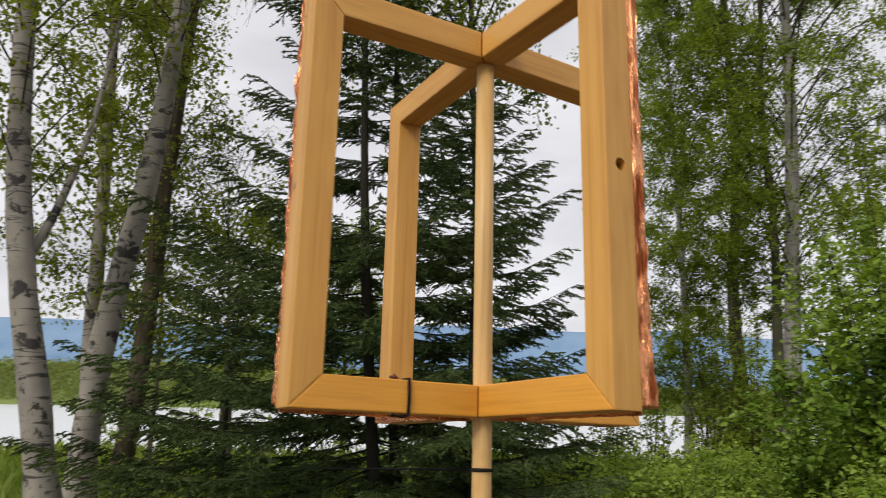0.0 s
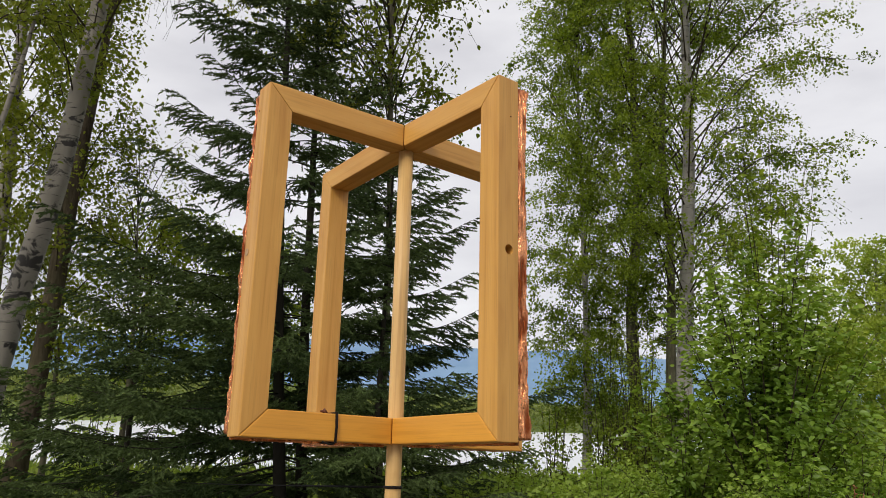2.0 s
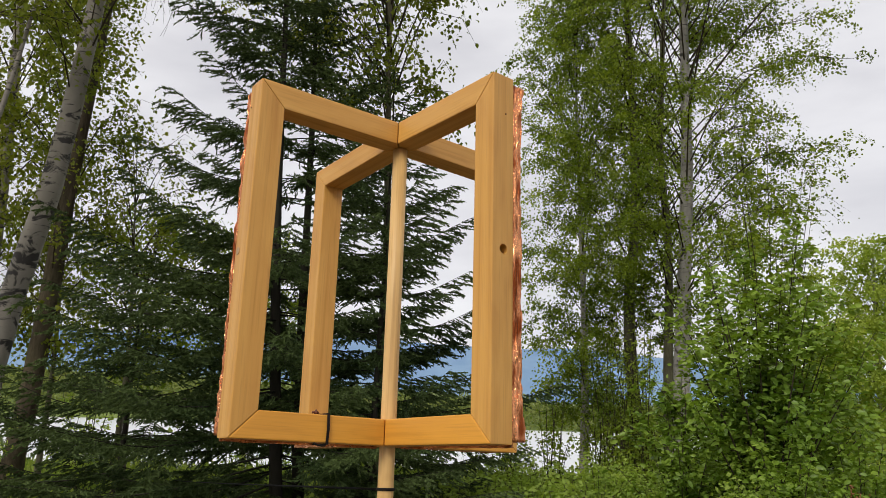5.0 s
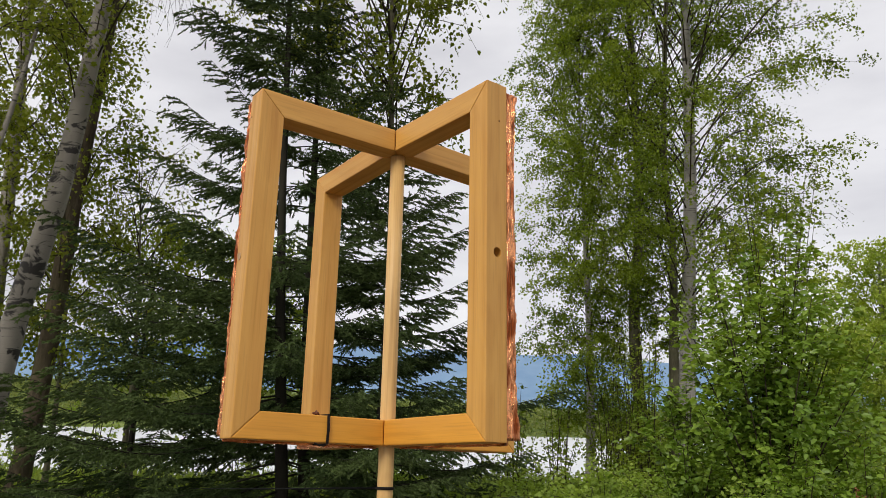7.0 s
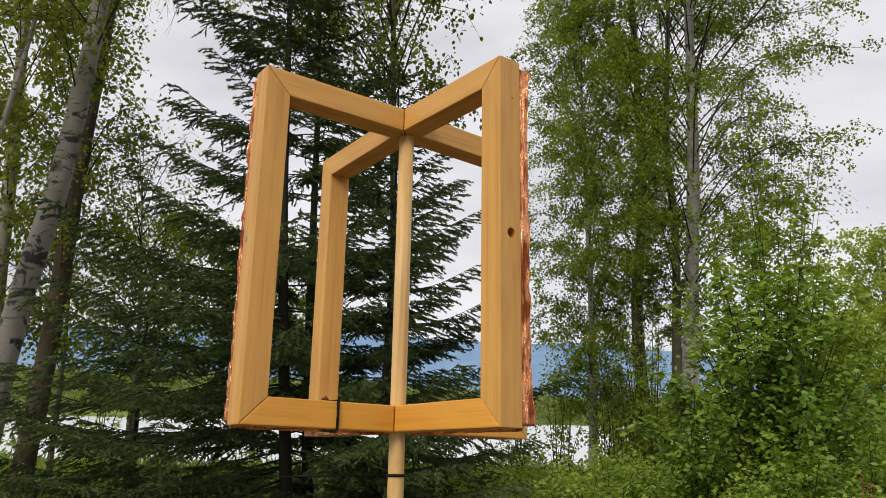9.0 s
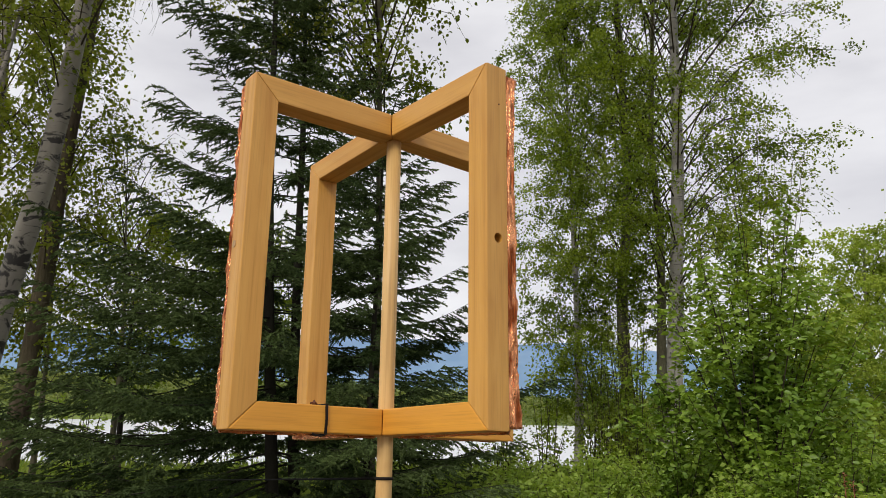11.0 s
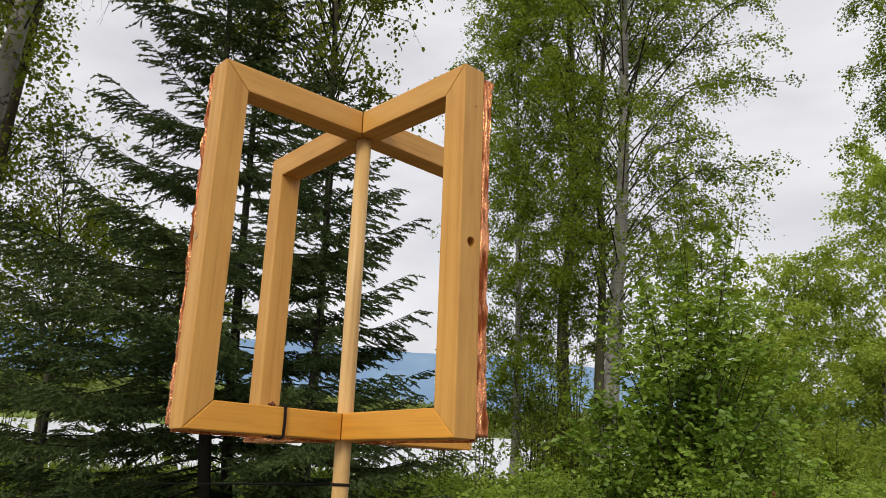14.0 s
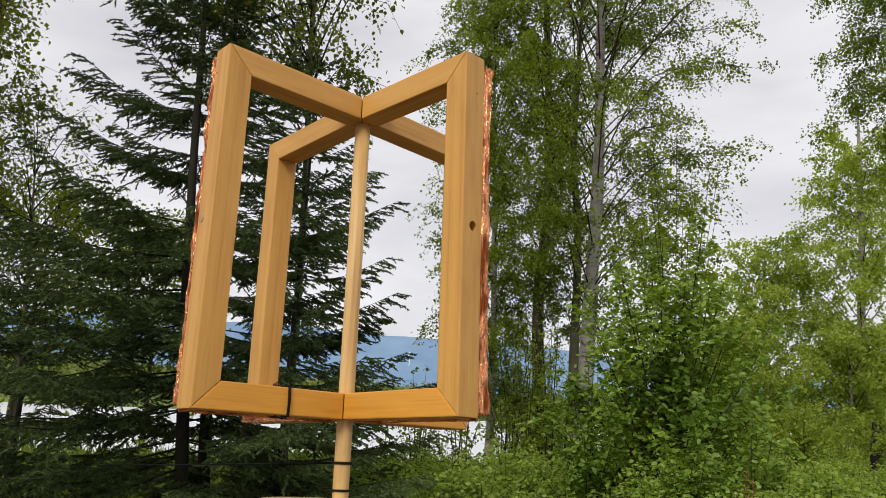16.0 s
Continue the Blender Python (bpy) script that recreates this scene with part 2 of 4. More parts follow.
def spline(pts, n):
    """n + 1 points on a smooth line through pts."""
    pts = [Vector(p) for p in pts]
    ext = [pts[0] * 2 - pts[1]] + pts + [pts[-1] * 2 - pts[-2]]
    out = []
    for i in range(n + 1):
        u = i / n * (len(pts) - 1)
        k = min(int(u), len(pts) - 2)
        t = u - k
        a, b, c, d = ext[k:k + 4]
        out.append(0.5 * ((2 * b) + (c - a) * t + (2 * a - 5 * b + 4 * c - d) * t * t + (3 * b - a - 3 * c + d) * t ** 3))
    return out


def unit(a):
    return a / (np.linalg.norm(a, axis=1, keepdims=True) + 1e-9)


def leaf_mesh(name, base, way, length, width, rng, fold=0.25, oval=False):
    """Folded pointed leaves at base and along way: two triangles each, or six where they are oval."""
    n = len(base)
    way = unit(way)
    side = unit(np.cross(way, unit(rng.normal(size=(n, 3)) + np.array([0, 0, 1.2]))))
    up = np.cross(side, way)
    ln = (length * rng.uniform(0.65, 1.25, n))[:, None]
    wd = ln * width
    i = np.arange(n)[:, None]
    if not oval:
        mid = base + way * ln * 0.42
        v = np.stack([base, mid + side * wd * 0.5 + up * wd * fold, base + way * ln, mid - side * wd * 0.5 + up * wd * fold], 1).reshape(-1, 3)
        t = np.concatenate([i * 4 + np.array([[0, 2, 1]]), i * 4 + np.array([[0, 3, 2]])], 1).reshape(-1, 3)
        return array_mesh(name, v, t)
    a, c = base + way * ln * 0.28, base + way * ln * 0.66 - up * ln * 0.04
    tip, rib = base + way * ln - up * ln * 0.14, base + way * ln * 0.48
    s1, s2 = side * wd * 0.46 + up * wd * fold, side * wd * 0.40 + up * wd * fold
    v = np.stack([base, a + s1, c + s2, tip, c - side * wd * 0.40 + up * wd * fold, a - side * wd * 0.46 + up * wd * fold, rib], 1).reshape(-1, 3)
    t = np.concatenate([i * 7 + np.array([[6, k, (k + 1) % 6]]) for k in range(6)], 1).reshape(-1, 3)
    return array_mesh(name, v, t)


# ---------------------------------------------------------------- ground, lake, far shore, mountains
def ground_height(x, y):
    near = 0.05 * noise.noise(Vector((x * 0.5, y * 0.5, 0)))
    if y < 16:
        h = near
    elif y < 26:
        h = near * (26 - y) / 10 - 2.1 * (y - 16) / 10
    elif y < 108:
        h = -2.1
    else:
        top = 3.5 - x * 0.05 if x > -40 else 5.5
        top = max(top, 1.0)
        k = min(1.0, (y - 108) / 14)
        h = -2.1 + (top + 2.1) * k ** 0.6 + 1.1 * k * noise.noise(Vector((x * 0.11, y * 0.08, 3))) + max(0, y - 122) * 0.012
    return h


ys = [-60, -30, -12, -4] + [i * 1.0 for i in range(0, 30)] + [34, 50, 75, 100, 107] + [108 + i * 1.6 for i in range(1, 16)] + [140, 170, 220, 300, 500, 900, 1600, 2400, 3200]
xs = sorted({round(s * v, 2) for s in (-1, 1) for v in [i * 1.5 for i in range(0, 16)] + [24 + i * 2.5 for i in range(0, 40)] + [140, 200, 320, 600, 1200, 2400]})
gv = [(x, y, ground_height(x, y)) for y in ys for x in xs]
nx = len(xs)
gf = []
for j in range(len(ys) - 1):
    for i in range(nx - 1):
        q = j * nx + i
        gf += [(q, q + 1, q + nx + 1), (q, q + nx + 1, q + nx)]
ground = part("ground", array_mesh("ground", gv, gf), M_GROUND, smooth=True)
tagged(ground, "green grassy ground falling to a lake", "ground", kind="structure")

bm = bmesh.new()
bmesh.ops.create_grid(bm, x_segments=8, y_segments=8, size=1)
bmesh.ops.transform(bm, matrix=Matrix.Translation((0, 66, -0.95)) @ Matrix.Diagonal((420, 46, 1, 1)), verts=bm.verts)
lake = tagged(part("lake", bm, M_WATER), "pale grey lake water under a cloudy sky", "water", kind="structure")

mv, mf = [], []
for j in range(7):
    for i in range(121):
        x = -3000 + i * 50
        ridge = 205 + 26 * noise.noise(Vector((x * 0.0016, 0, 7))) + 10 * noise.noise(Vector((x * 0.007, 0, 2))) + 3 * noise.noise(Vector((x * 0.03, 0, 5))) - max(0, x - 400) * 0.09
        mv.append((x, 2180 + j * 60 - abs(x) * 0.12 + 18 * noise.noise(Vector((x * 0.01, j * 0.8, 1))), -5 + (max(40, ridge) + 5) * (j / 6) ** 0.8))
for j in range(6):
    for i in range(120):
        q = j * 121 + i
        mf += [(q, q + 1, q + 122), (q, q + 122, q + 121)]
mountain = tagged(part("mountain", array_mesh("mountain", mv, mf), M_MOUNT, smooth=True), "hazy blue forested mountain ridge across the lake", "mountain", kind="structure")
sv, sf = [], []
for i in range(9):                                   # old snow in a gully
    z = 88 + i * 5
    w = 2.2 * math.sin(math.pi * (i + 0.6) / 9.4) * (1 + 0.4 * math.sin(i * 2.1))
    x = 224 + 3 * math.sin(i * 0.9) + i * 0.8
    sv += [(x - w, 2120 + i * 4, z), (x + w, 2120 + i * 4, z)]
    if i:
        q = 2 * i
        sf += [(q - 2, q - 1, q + 1), (q - 2, q + 1, q)]
tagged(part("snow_patch", array_mesh("snow_patch", sv, sf), M_SNOW, mountain), "narrow patch of old snow")

# ---------------------------------------------------------------- the crossed wooden frame on its mast
ARM, TALL, WIDE, RAIL, HALF = 0.2541, 0.5062, 0.0382, 0.0374, 0.019
AXIS = 180 + 35.0                                  # heading of the first arm, degrees
antenna = new("crossed_frame")
antenna.matrix_world = LEAN
tagged(antenna, "light pine frames crossed on a round mast, edged with copper foil", "wooden frame")


def prism(lower, upper, bevel=0.0016):
    """A solid between two outlines with the same number of corners."""
    b = bmesh.new()
    lo, hi = [b.verts.new(p) for p in lower], [b.verts.new(p) for p in upper]
    n = len(lo)
    b.faces.new(lo[::-1])
    b.faces.new(hi)
    for i in range(n):
        b.faces.new((lo[i], lo[(i + 1) % n], hi[(i + 1) % n], hi[i]))
    bmesh.ops.recalc_face_normals(b, faces=b.faces)
    bmesh.ops.bevel(b, geom=list(b.edges), offset=bevel, segments=2, affect="EDGES", profile=0.6)
    return b


def rail_piece(arm, upper):
    """A mitred rail, from the middle of the cross to its outer end, along x."""
    q = HALF
    inner = [(q * 1.018, q), (0.0004, 0), (q * 1.018, -q)]
    a, b = (arm - WIDE, arm) if upper else (arm, arm - WIDE)
    g = 0.0005 if upper else 0.0003
    lo = [(x, y, 0) for x, y in inner] + [(a - g, -q, 0), (a - g, q, 0)]
    hi = [(x, y, RAIL) for x, y in inner] + [(b - g, -q, RAIL), (b - g, q, RAIL)]
    return prism(lo, hi)


def post_piece(hole):
    """A mitred post; x runs up, z outwards, y sideways; its outer face lies at z = WIDE."""
    q = HALF
    lo = [(RAIL, -q, 0), (TALL - RAIL, -q, 0), (TALL - RAIL, q, 0), (RAIL, q, 0)]
    hi = [(0, -q, WIDE), (TALL, -q, WIDE), (TALL, q, WIDE), (0, q, WIDE)]
    b = prism(lo, hi)
    if not hole:
        return b
    # a blind hole bored into the outer face
    solid, drill = bpy.data.meshes.new("solid"), bpy.data.meshes.new("drill")
    b.to_mesh(solid)
    b.free()
    c = bmesh.new()
    bmesh.ops.create_cone(c, cap_ends=True, segments=28, radius1=0.0070, radius2=0.0070, depth=0.060,
                          matrix=Matrix.Translation((0.2522, -0.0013, WIDE + 0.006)))
    c.to_mesh(drill)
    c.free()
    so, dr = new("solid", solid), new("drill", drill)
    mod = so.modifiers.new("bore", "BOOLEAN")
    mod.object, mod.operation, mod.solver = dr, "DIFFERENCE", "EXACT"
    dg = bpy.context.evaluated_depsgraph_get()
    dg.update()
    made = bpy.data.meshes.new_from_object(so.evaluated_get(dg))
    bpy.data.objects.remove(so)
    bpy.data.objects.remove(dr)
    return made


def foil(length, deep, out, rng_seed, flare=0.0, end_flare=0.0, amp=1.0, strand=0.0):
    """Crumpled foil wrapped as a thin pad; x along it, y standing out from the wood, z across."""
    rows, ring = max(30, int(length / 0.0032)), 52
    verts, tris = [], []
    for i in range(rows + 1):
        u = i / rows
        x = u * length
        swell = 1 + flare * max(0, (u - 0.93) / 0.07) + end_flare * max(0, (0.16 - u) / 0.16)
        o = out * swell * (1 + 0.09 * amp * noise.noise(Vector((x * 26, rng_seed, 0))) + 0.08 * amp * noise.noise(Vector((x * 140, rng_seed, 4))))
        d = deep * (1 + 0.05 * noise.noise(Vector((x * 40, rng_seed, 9))))
        outline = []
        for j in range(ring):
            s = j / ring * 4
            k, f = int(s), s - int(s)
            y, z = [(0, f), (f, 1), (1, 1 - f), (1 - f, 0)][k]
            outline.append((y * o, (z - 0.5) * d))
        for j, (y, z) in enumerate(outline):
            n1 = noise.noise(Vector((x * 50, y * 520 + rng_seed, z * 520)))
            n2 = noise.noise(Vector((x * 30, y * 800, z * 800 + rng_seed)))
            n1 += strand * noise.noise(Vector((x * 9, y * 1300 + rng_seed, z * 300)))
            verts.append((x, max(0.0003, y + 0.0026 * amp * n1), z + (0.0030 * n2 + 0.0022 * n1) * amp))
    for i in range(rows):
        for j in range(ring):
            a, b2 = i * ring + j, i * ring + (j + 1) % ring
            tris += [(a, b2, b2 + ring), (a, b2 + ring, a + ring)]
    for j in range(1, ring - 1):
        tris += [(0, j + 1, j), (rows * ring, rows * ring + j, rows * ring + j + 1)]
    return array_mesh("foil", verts, tris)


#        turn, arm length, hole, side that carries the foil
ARMS = [(0.0, ARM, False, -1), (91.86, ARM - 0.0082, True, 1), (183.27, ARM - 0.0031, False, 1), (-91.53, ARM + 0.014, False, 1)]
for turn, arm, hole, back in ARMS:
    spin = Matrix.Rotation(radians(AXIS + turn), 4, "Z")
    top = part("top_rail", rail_piece(arm, True), M_PINE, antenna)
    top.matrix_local = spin @ Matrix.Translation((0, 0, TALL - RAIL))
    low = part("bottom_rail", rail_piece(arm, False), M_OILED, antenna)
    low.matrix_local = spin
    upright = spin @ Matrix.Translation((arm - WIDE, 0, 0)) @ Matrix(((0, 0, 1, 0), (0, -1, 0, 0), (1, 0, 0, 0), (0, 0, 0, 1)))
    post = part("post", post_piece(hole), M_PINE, antenna)
    post.matrix_local = upright
    if hole:
        b = bmesh.new()
        bmesh.ops.create_cone(b, cap_ends=True, segments=6, radius1=0.0050, radius2=0.0046, depth=0.006, matrix=Matrix.Translation((0.2522, -0.0013, WIDE - 0.0195)))
        part("bolt", b, M_RUST, post, "dark bolt head sunk in the hole").matrix_local = Matrix.Identity(4)
    for x, y, on in ((0.470, 0.012, turn == 0.0), (0.448, -0.004, turn == 91.86)):
        if on:
            b = bmesh.new()
            bmesh.ops.create_cone(b, cap_ends=True, segments=12, radius1=0.0013, radius2=0.0010, depth=0.0016)
            part("nail", b, M_RUST, post, "small dark nail head").matrix_local = Matrix.Translation((x, y, WIDE))
    # copper foil on the back of the post and of the bottom rail
    if turn in (0.0, 91.86):
        strip = part("copper_foil", foil(TALL - 0.012, WIDE * 0.94, 0.0165 if hole else 0.0105, turn * 0.1 + 3, 0.35, 0.35, 0.27 if hole else 0.9, 3.6 if hole else 0.4), M_COPPER, antenna, "crinkled shiny copper foil strip")
        strip.matrix_local = spin @ Matrix.Translation((arm - WIDE * 0.5 - 0.0005, back * (HALF + 0.0002), 0.004)) @ (
            Matrix(((0, 0, 1, 0), (0, back, 0, 0), (1, 0, 0, 0), (0, 0, 0, 1))))
    strip = part("copper_foil", foil(arm - 0.012, RAIL * 0.96, 0.0062, turn * 0.1 + 8, amp=0.4), M_COPPER, antenna, "crinkled shiny copper foil strip")
    strip.matrix_local = spin @ Matrix.Translation((0.006, back * (HALF + 0.0002), RAIL * 0.5 - (0.0035 if turn in (0.0, 91.86) else 0.001))) @ Matrix.Diagonal((1, back, 1, 1))
    if turn == 0.0:
        b = bmesh.new()
        bmesh.ops.create_cone(b, cap_ends=True, segments=24, radius1=0.0058, radius2=0.0054, depth=0.004)
        plug = part("wooden_plug", b, M_PLUG, post, "darker round wooden plug")
        plug.matrix_local = Matrix.Translation((0.2522, 0.009, WIDE - 0.0012))

# the mast: a round pole through the crossing
t = Tubes(28)
t.add([(x, 0, 0) for x in (-1.46, -0.9, -0.4, -0.1, 0.2, TALL - RAIL - 0.001)], [0.0118] * 6)
pole = part("pole", t.mesh("pole"), M_DOWEL, antenna, "round pale wooden pole", True)
pole.matrix_local = Matrix(((0, 0, -1, 0), (0, 1, 0, 0), (1, 0, 0, 0), (0, 0, 0, 1)))


def ring_band(name, z, tall, parent):
    b = bmesh.new()
    n, r0, r1 = 32, 0.0119, 0.0138
    prof = [(r0, -tall / 2), (r1, -tall / 2 + 0.0005), (r1 + 0.0003, 0), (r1, tall / 2 - 0.0005), (r0, tall / 2)]
    rows = [[b.verts.new((r * math.cos(2 * math.pi * i / n), r * math.sin(2 * math.pi * i / n), z + h)) for i in range(n)] for r, h in prof]
    for k in range(len(prof) - 1):
        for i in range(n):
            b.faces.new((rows[k][i], rows[k][(i + 1) % n], rows[k + 1][(i + 1) % n], rows[k + 1][i]))
    return part(name, b, M_BLACK, parent, "black rubber ring", True)


ring_band("rubber_ring", -0.0605, 0.0042, antenna)
ring_band("rubber_ring", -0.0985, 0.0035, antenna)

# black elastic tie round the bottom rail of the first arm
b = bmesh.new()
q, r0 = HALF + 0.0006, 0.112
pts = [(q, RAIL + 0.0008), (q + 0.0016, 0.018), (q, -0.0010), (-q, -0.0010), (-q - 0.0016, 0.018), (-q, RAIL + 0.0008)]
inner = [b.verts.new((r0 + s * 0.0020, y, z)) for y, z in pts for s in (-1, 1)]
outer = [b.verts.new((r0 + s * 0.0017, y * 1.07, z + (0.0016 if z > 0.03 else -0.0016 if z < 0 else 0))) for y, z in pts for s in (-1, 1)]
m = len(pts)
for i in range(m):
    j = (i + 1) % m
    a0, a1, c0, c1 = 2 * i, 2 * i + 1, 2 * j, 2 * j + 1
    b.faces.new((outer[a0], outer[a1], outer[c1], outer[c0]))
    b.faces.new((inner[a0], inner[c0], inner[c1], inner[a1]))
    b.faces.new((inner[a0], outer[a0], outer[c0], inner[c0]))
    b.faces.new((inner[a1], inner[c1], outer[c1], outer[a1]))
bmesh.ops.recalc_face_normals(b, faces=b.faces)
tie = part("elastic_tie", b, M_BLACK, antenna, "black elastic tie")
tie.matrix_local = Matrix.Rotation(radians(AXIS), 4, "Z")
t = Tubes(8)
t.add(spline([(r0 - 0.001, HALF - 0.004, -0.003), (r0 + 0.006, HALF, -0.0042), (r0 + 0.014, HALF + 0.001, -0.0035), (r0 + 0.020, HALF, -0.0012)], 8), [0.0013] * 9)
hook = part("tie_hook", t.mesh("tie_hook"), M_BLACK, tie, "bent black wire hook", True)
t = Tubes(7)
t.add(spline([(r0 + 0.008, 0.006, RAIL + 0.001), (r0 + 0.012, 0.008, RAIL + 0.004), (r0 + 0.020, 0.010, RAIL + 0.0025)], 8), [0.0016] * 9)
t.add(spline([(r0 + 0.013, 0.004, RAIL + 0.001), (r0 + 0.014, 0.009, RAIL + 0.006), (r0 + 0.016, 0.013, RAIL + 0.001)], 8), [0.0014] * 9)
part("wire_knot", t.mesh("wire_knot"), M_RUST, tie, "small rusty wire knot", True)

# the round board that steadies the mast, on a peeled post
b = bmesh.new()
n = 48
prof = [(0.0, -0.022), (0.058, -0.022), (0.0625, -0.018), (0.0630, -0.005), (0.0610, 0.0), (0.0, 0.0)]
rows = [[b.verts.new((r * math.cos(2 * math.pi * i / n), r * math.sin(2 * math.pi * i / n) * (1 + 0.03 * math.sin(i * 0.7)), h)) for i in range(n)] for r, h in prof]
for k in range(len(prof) - 1):
    for i in range(n):
        b.faces.new((rows[k][i], rows[k][(i + 1) % n], rows[(k + 1) % len(prof)][(i + 1) % n], rows[(k + 1) % len(prof)][i]))
bmesh.ops.remove_doubles(b, verts=b.verts, dist=0.00001)
bmesh.ops.recalc_face_normals(b, faces=b.faces)
board = new("mast_stand")
board.matrix_world = LEAN @ Matrix.Translation((-0.050, 0.01, -0.1115))
tagged(board, "round wooden board on three legs holding the mast", "stand")
part("round_board", b, M_BOARD, board, "pale round wooden board")
for k in range(3):
    a = math.radians(90 + 120 * k)
    t = Tubes(12)
    t.add([(0.045 * math.cos(a), 0.045 * math.sin(a), -0.021), (0.33 * math.cos(a), 0.33 * math.sin(a) - 0.10, -1.42 + (0.03 * math.sin(a)))], [0.017, 0.017])
    part("leg", t.mesh("leg"), M_BOARD, board, smooth=True)


# ---------------------------------------------------------------- trees
def broadleaf(name, label, trunk, radius, crown, seed, bark, leafm, leaf=0.068, limbs=34, twigs=13, per=22, droop=0.5, rise=0.6,
              lean=(0, 0), bias=0.0, limb_bark=None, stem2=None, oval=False, bare=0.36, lost=(), clump=1.0):
    """A tree from a trunk line (first point at the ground); crown = (lowest, widest, reach, top) in metres."""
    rng, rnd = np.random.default_rng(seed), random.Random(seed)
    base = Vector(trunk[0])
    tree = new(name)
    tree.location = base
    tagged(tree, label, "tree")
    line = [p - base for p in spline(trunk, 36)]
    z_top = line[-1].z
    t = Tubes(14)
    rad = [radius * (1.25 - 0.25 * min(1, p.z / 0.8)) * max(0.12, 1 - 0.88 * p.z / z_top) ** 0.8 for p in line]
    t.add(line, rad, wobble=0.12)
    if stem2:
        t.add([Vector(p) - base for p in spline(stem2[0], 14)], list(np.linspace(stem2[1], stem2[1] * 0.3, 15)), wobble=0.1)
    part("trunk", t.mesh("trunk"), bark, tree, smooth=True)
    z0, zw, reach, z1 = crown
    pts, ways = [], []
    for i in range(limbs):
        lt = Tubes(5)
        z = z0 + (z1 - z0) * ((i + rnd.random()) / limbs) ** 0.92
        k = (z - z0) / max(0.01, zw - z0) if z < zw else (z1 - z) / max(0.01, z1 - zw)
        ln = reach * (0.35 + 0.65 * max(0.0, min(1, k)) ** 0.7) * rnd.uniform(0.62, 1.05)
        az = i * 2.399 + rnd.uniform(-0.5, 0.5)
        hx, hy = math.cos(az) + lean[0], math.sin(az) + lean[1]
        ln *= max(0.3, 1 + bias * hx)
        s = min(z * 0.86, z_top * 0.97)
        p0 = min(line, key=lambda p: abs(p.z - s)).copy()
        up = max(0.1, z - p0.z) + ln * 0.12
        p1 = p0 + Vector((hx * ln * 0.5, hy * ln * 0.5, up * 0.75 + ln * rise * 0.3))
        p2 = p0 + Vector((hx * ln, hy * ln, up + ln * (rise - droop) * 0.35))
        limb = spline([p0, p1, p2], 8)
        r = 0.006 + 0.0045 * ln
        lt.add(limb, [r * (1 - 0.82 * j / 8) for j in range(9)], wobble=0.1)
        kept = len(pts)
        for j in range(twigs):
            u = bare + (1 - bare) * (j + rnd.random()) / twigs
            q0 = limb[min(8, int(u * 8))].lerp(limb[min(8, int(u * 8) + 1)], u * 8 - int(u * 8))
            tl = rnd.uniform(0.35, 0.95) * (0.55 + 0.16 * reach)
            d = Vector((rnd.gauss(0, 1) + hx * 0.5, rnd.gauss(0, 1) + hy * 0.5, rnd.gauss(0.05, 0.6))).normalized()
            q1 = q0 + d * tl * 0.55
            q2 = q1 + (d * 0.5 + Vector((0, 0, -droop))).normalized() * tl * 0.5
            lt.add([q0, q1, q2], [0.005, 0.003, 0.0015], 3)
            n = max(3, int(per * rnd.uniform(0.4, 1.4)))
            u2 = rng.uniform(0.1, 1.0, n)[:, None]
            a, bb, c = (np.array(v) for v in (q0, q1, q2))
            pos = np.where(u2 < 0.5, a + (bb - a) * u2 * 2, bb + (c - bb) * (u2 * 2 - 1)) + rng.normal(0, clump * (0.055 + 0.045 * tl), (n, 3))
            pts.append(pos)
            ways.append(rng.normal(0, 0.75, (n, 3)) + np.array([hx * 0.2, hy * 0.2, -droop]))
        if i in lost:
            del pts[kept:], ways[kept:]
            continue
        part("limb", lt.mesh("limb"), limb_bark or M_TWIG, tree, smooth=True)
    part("crown", leaf_mesh("crown", np.concatenate(pts), np.concatenate(ways), leaf, 0.78 if oval else 0.85, rng, 0.2, oval), leafm, tree)
    return tree


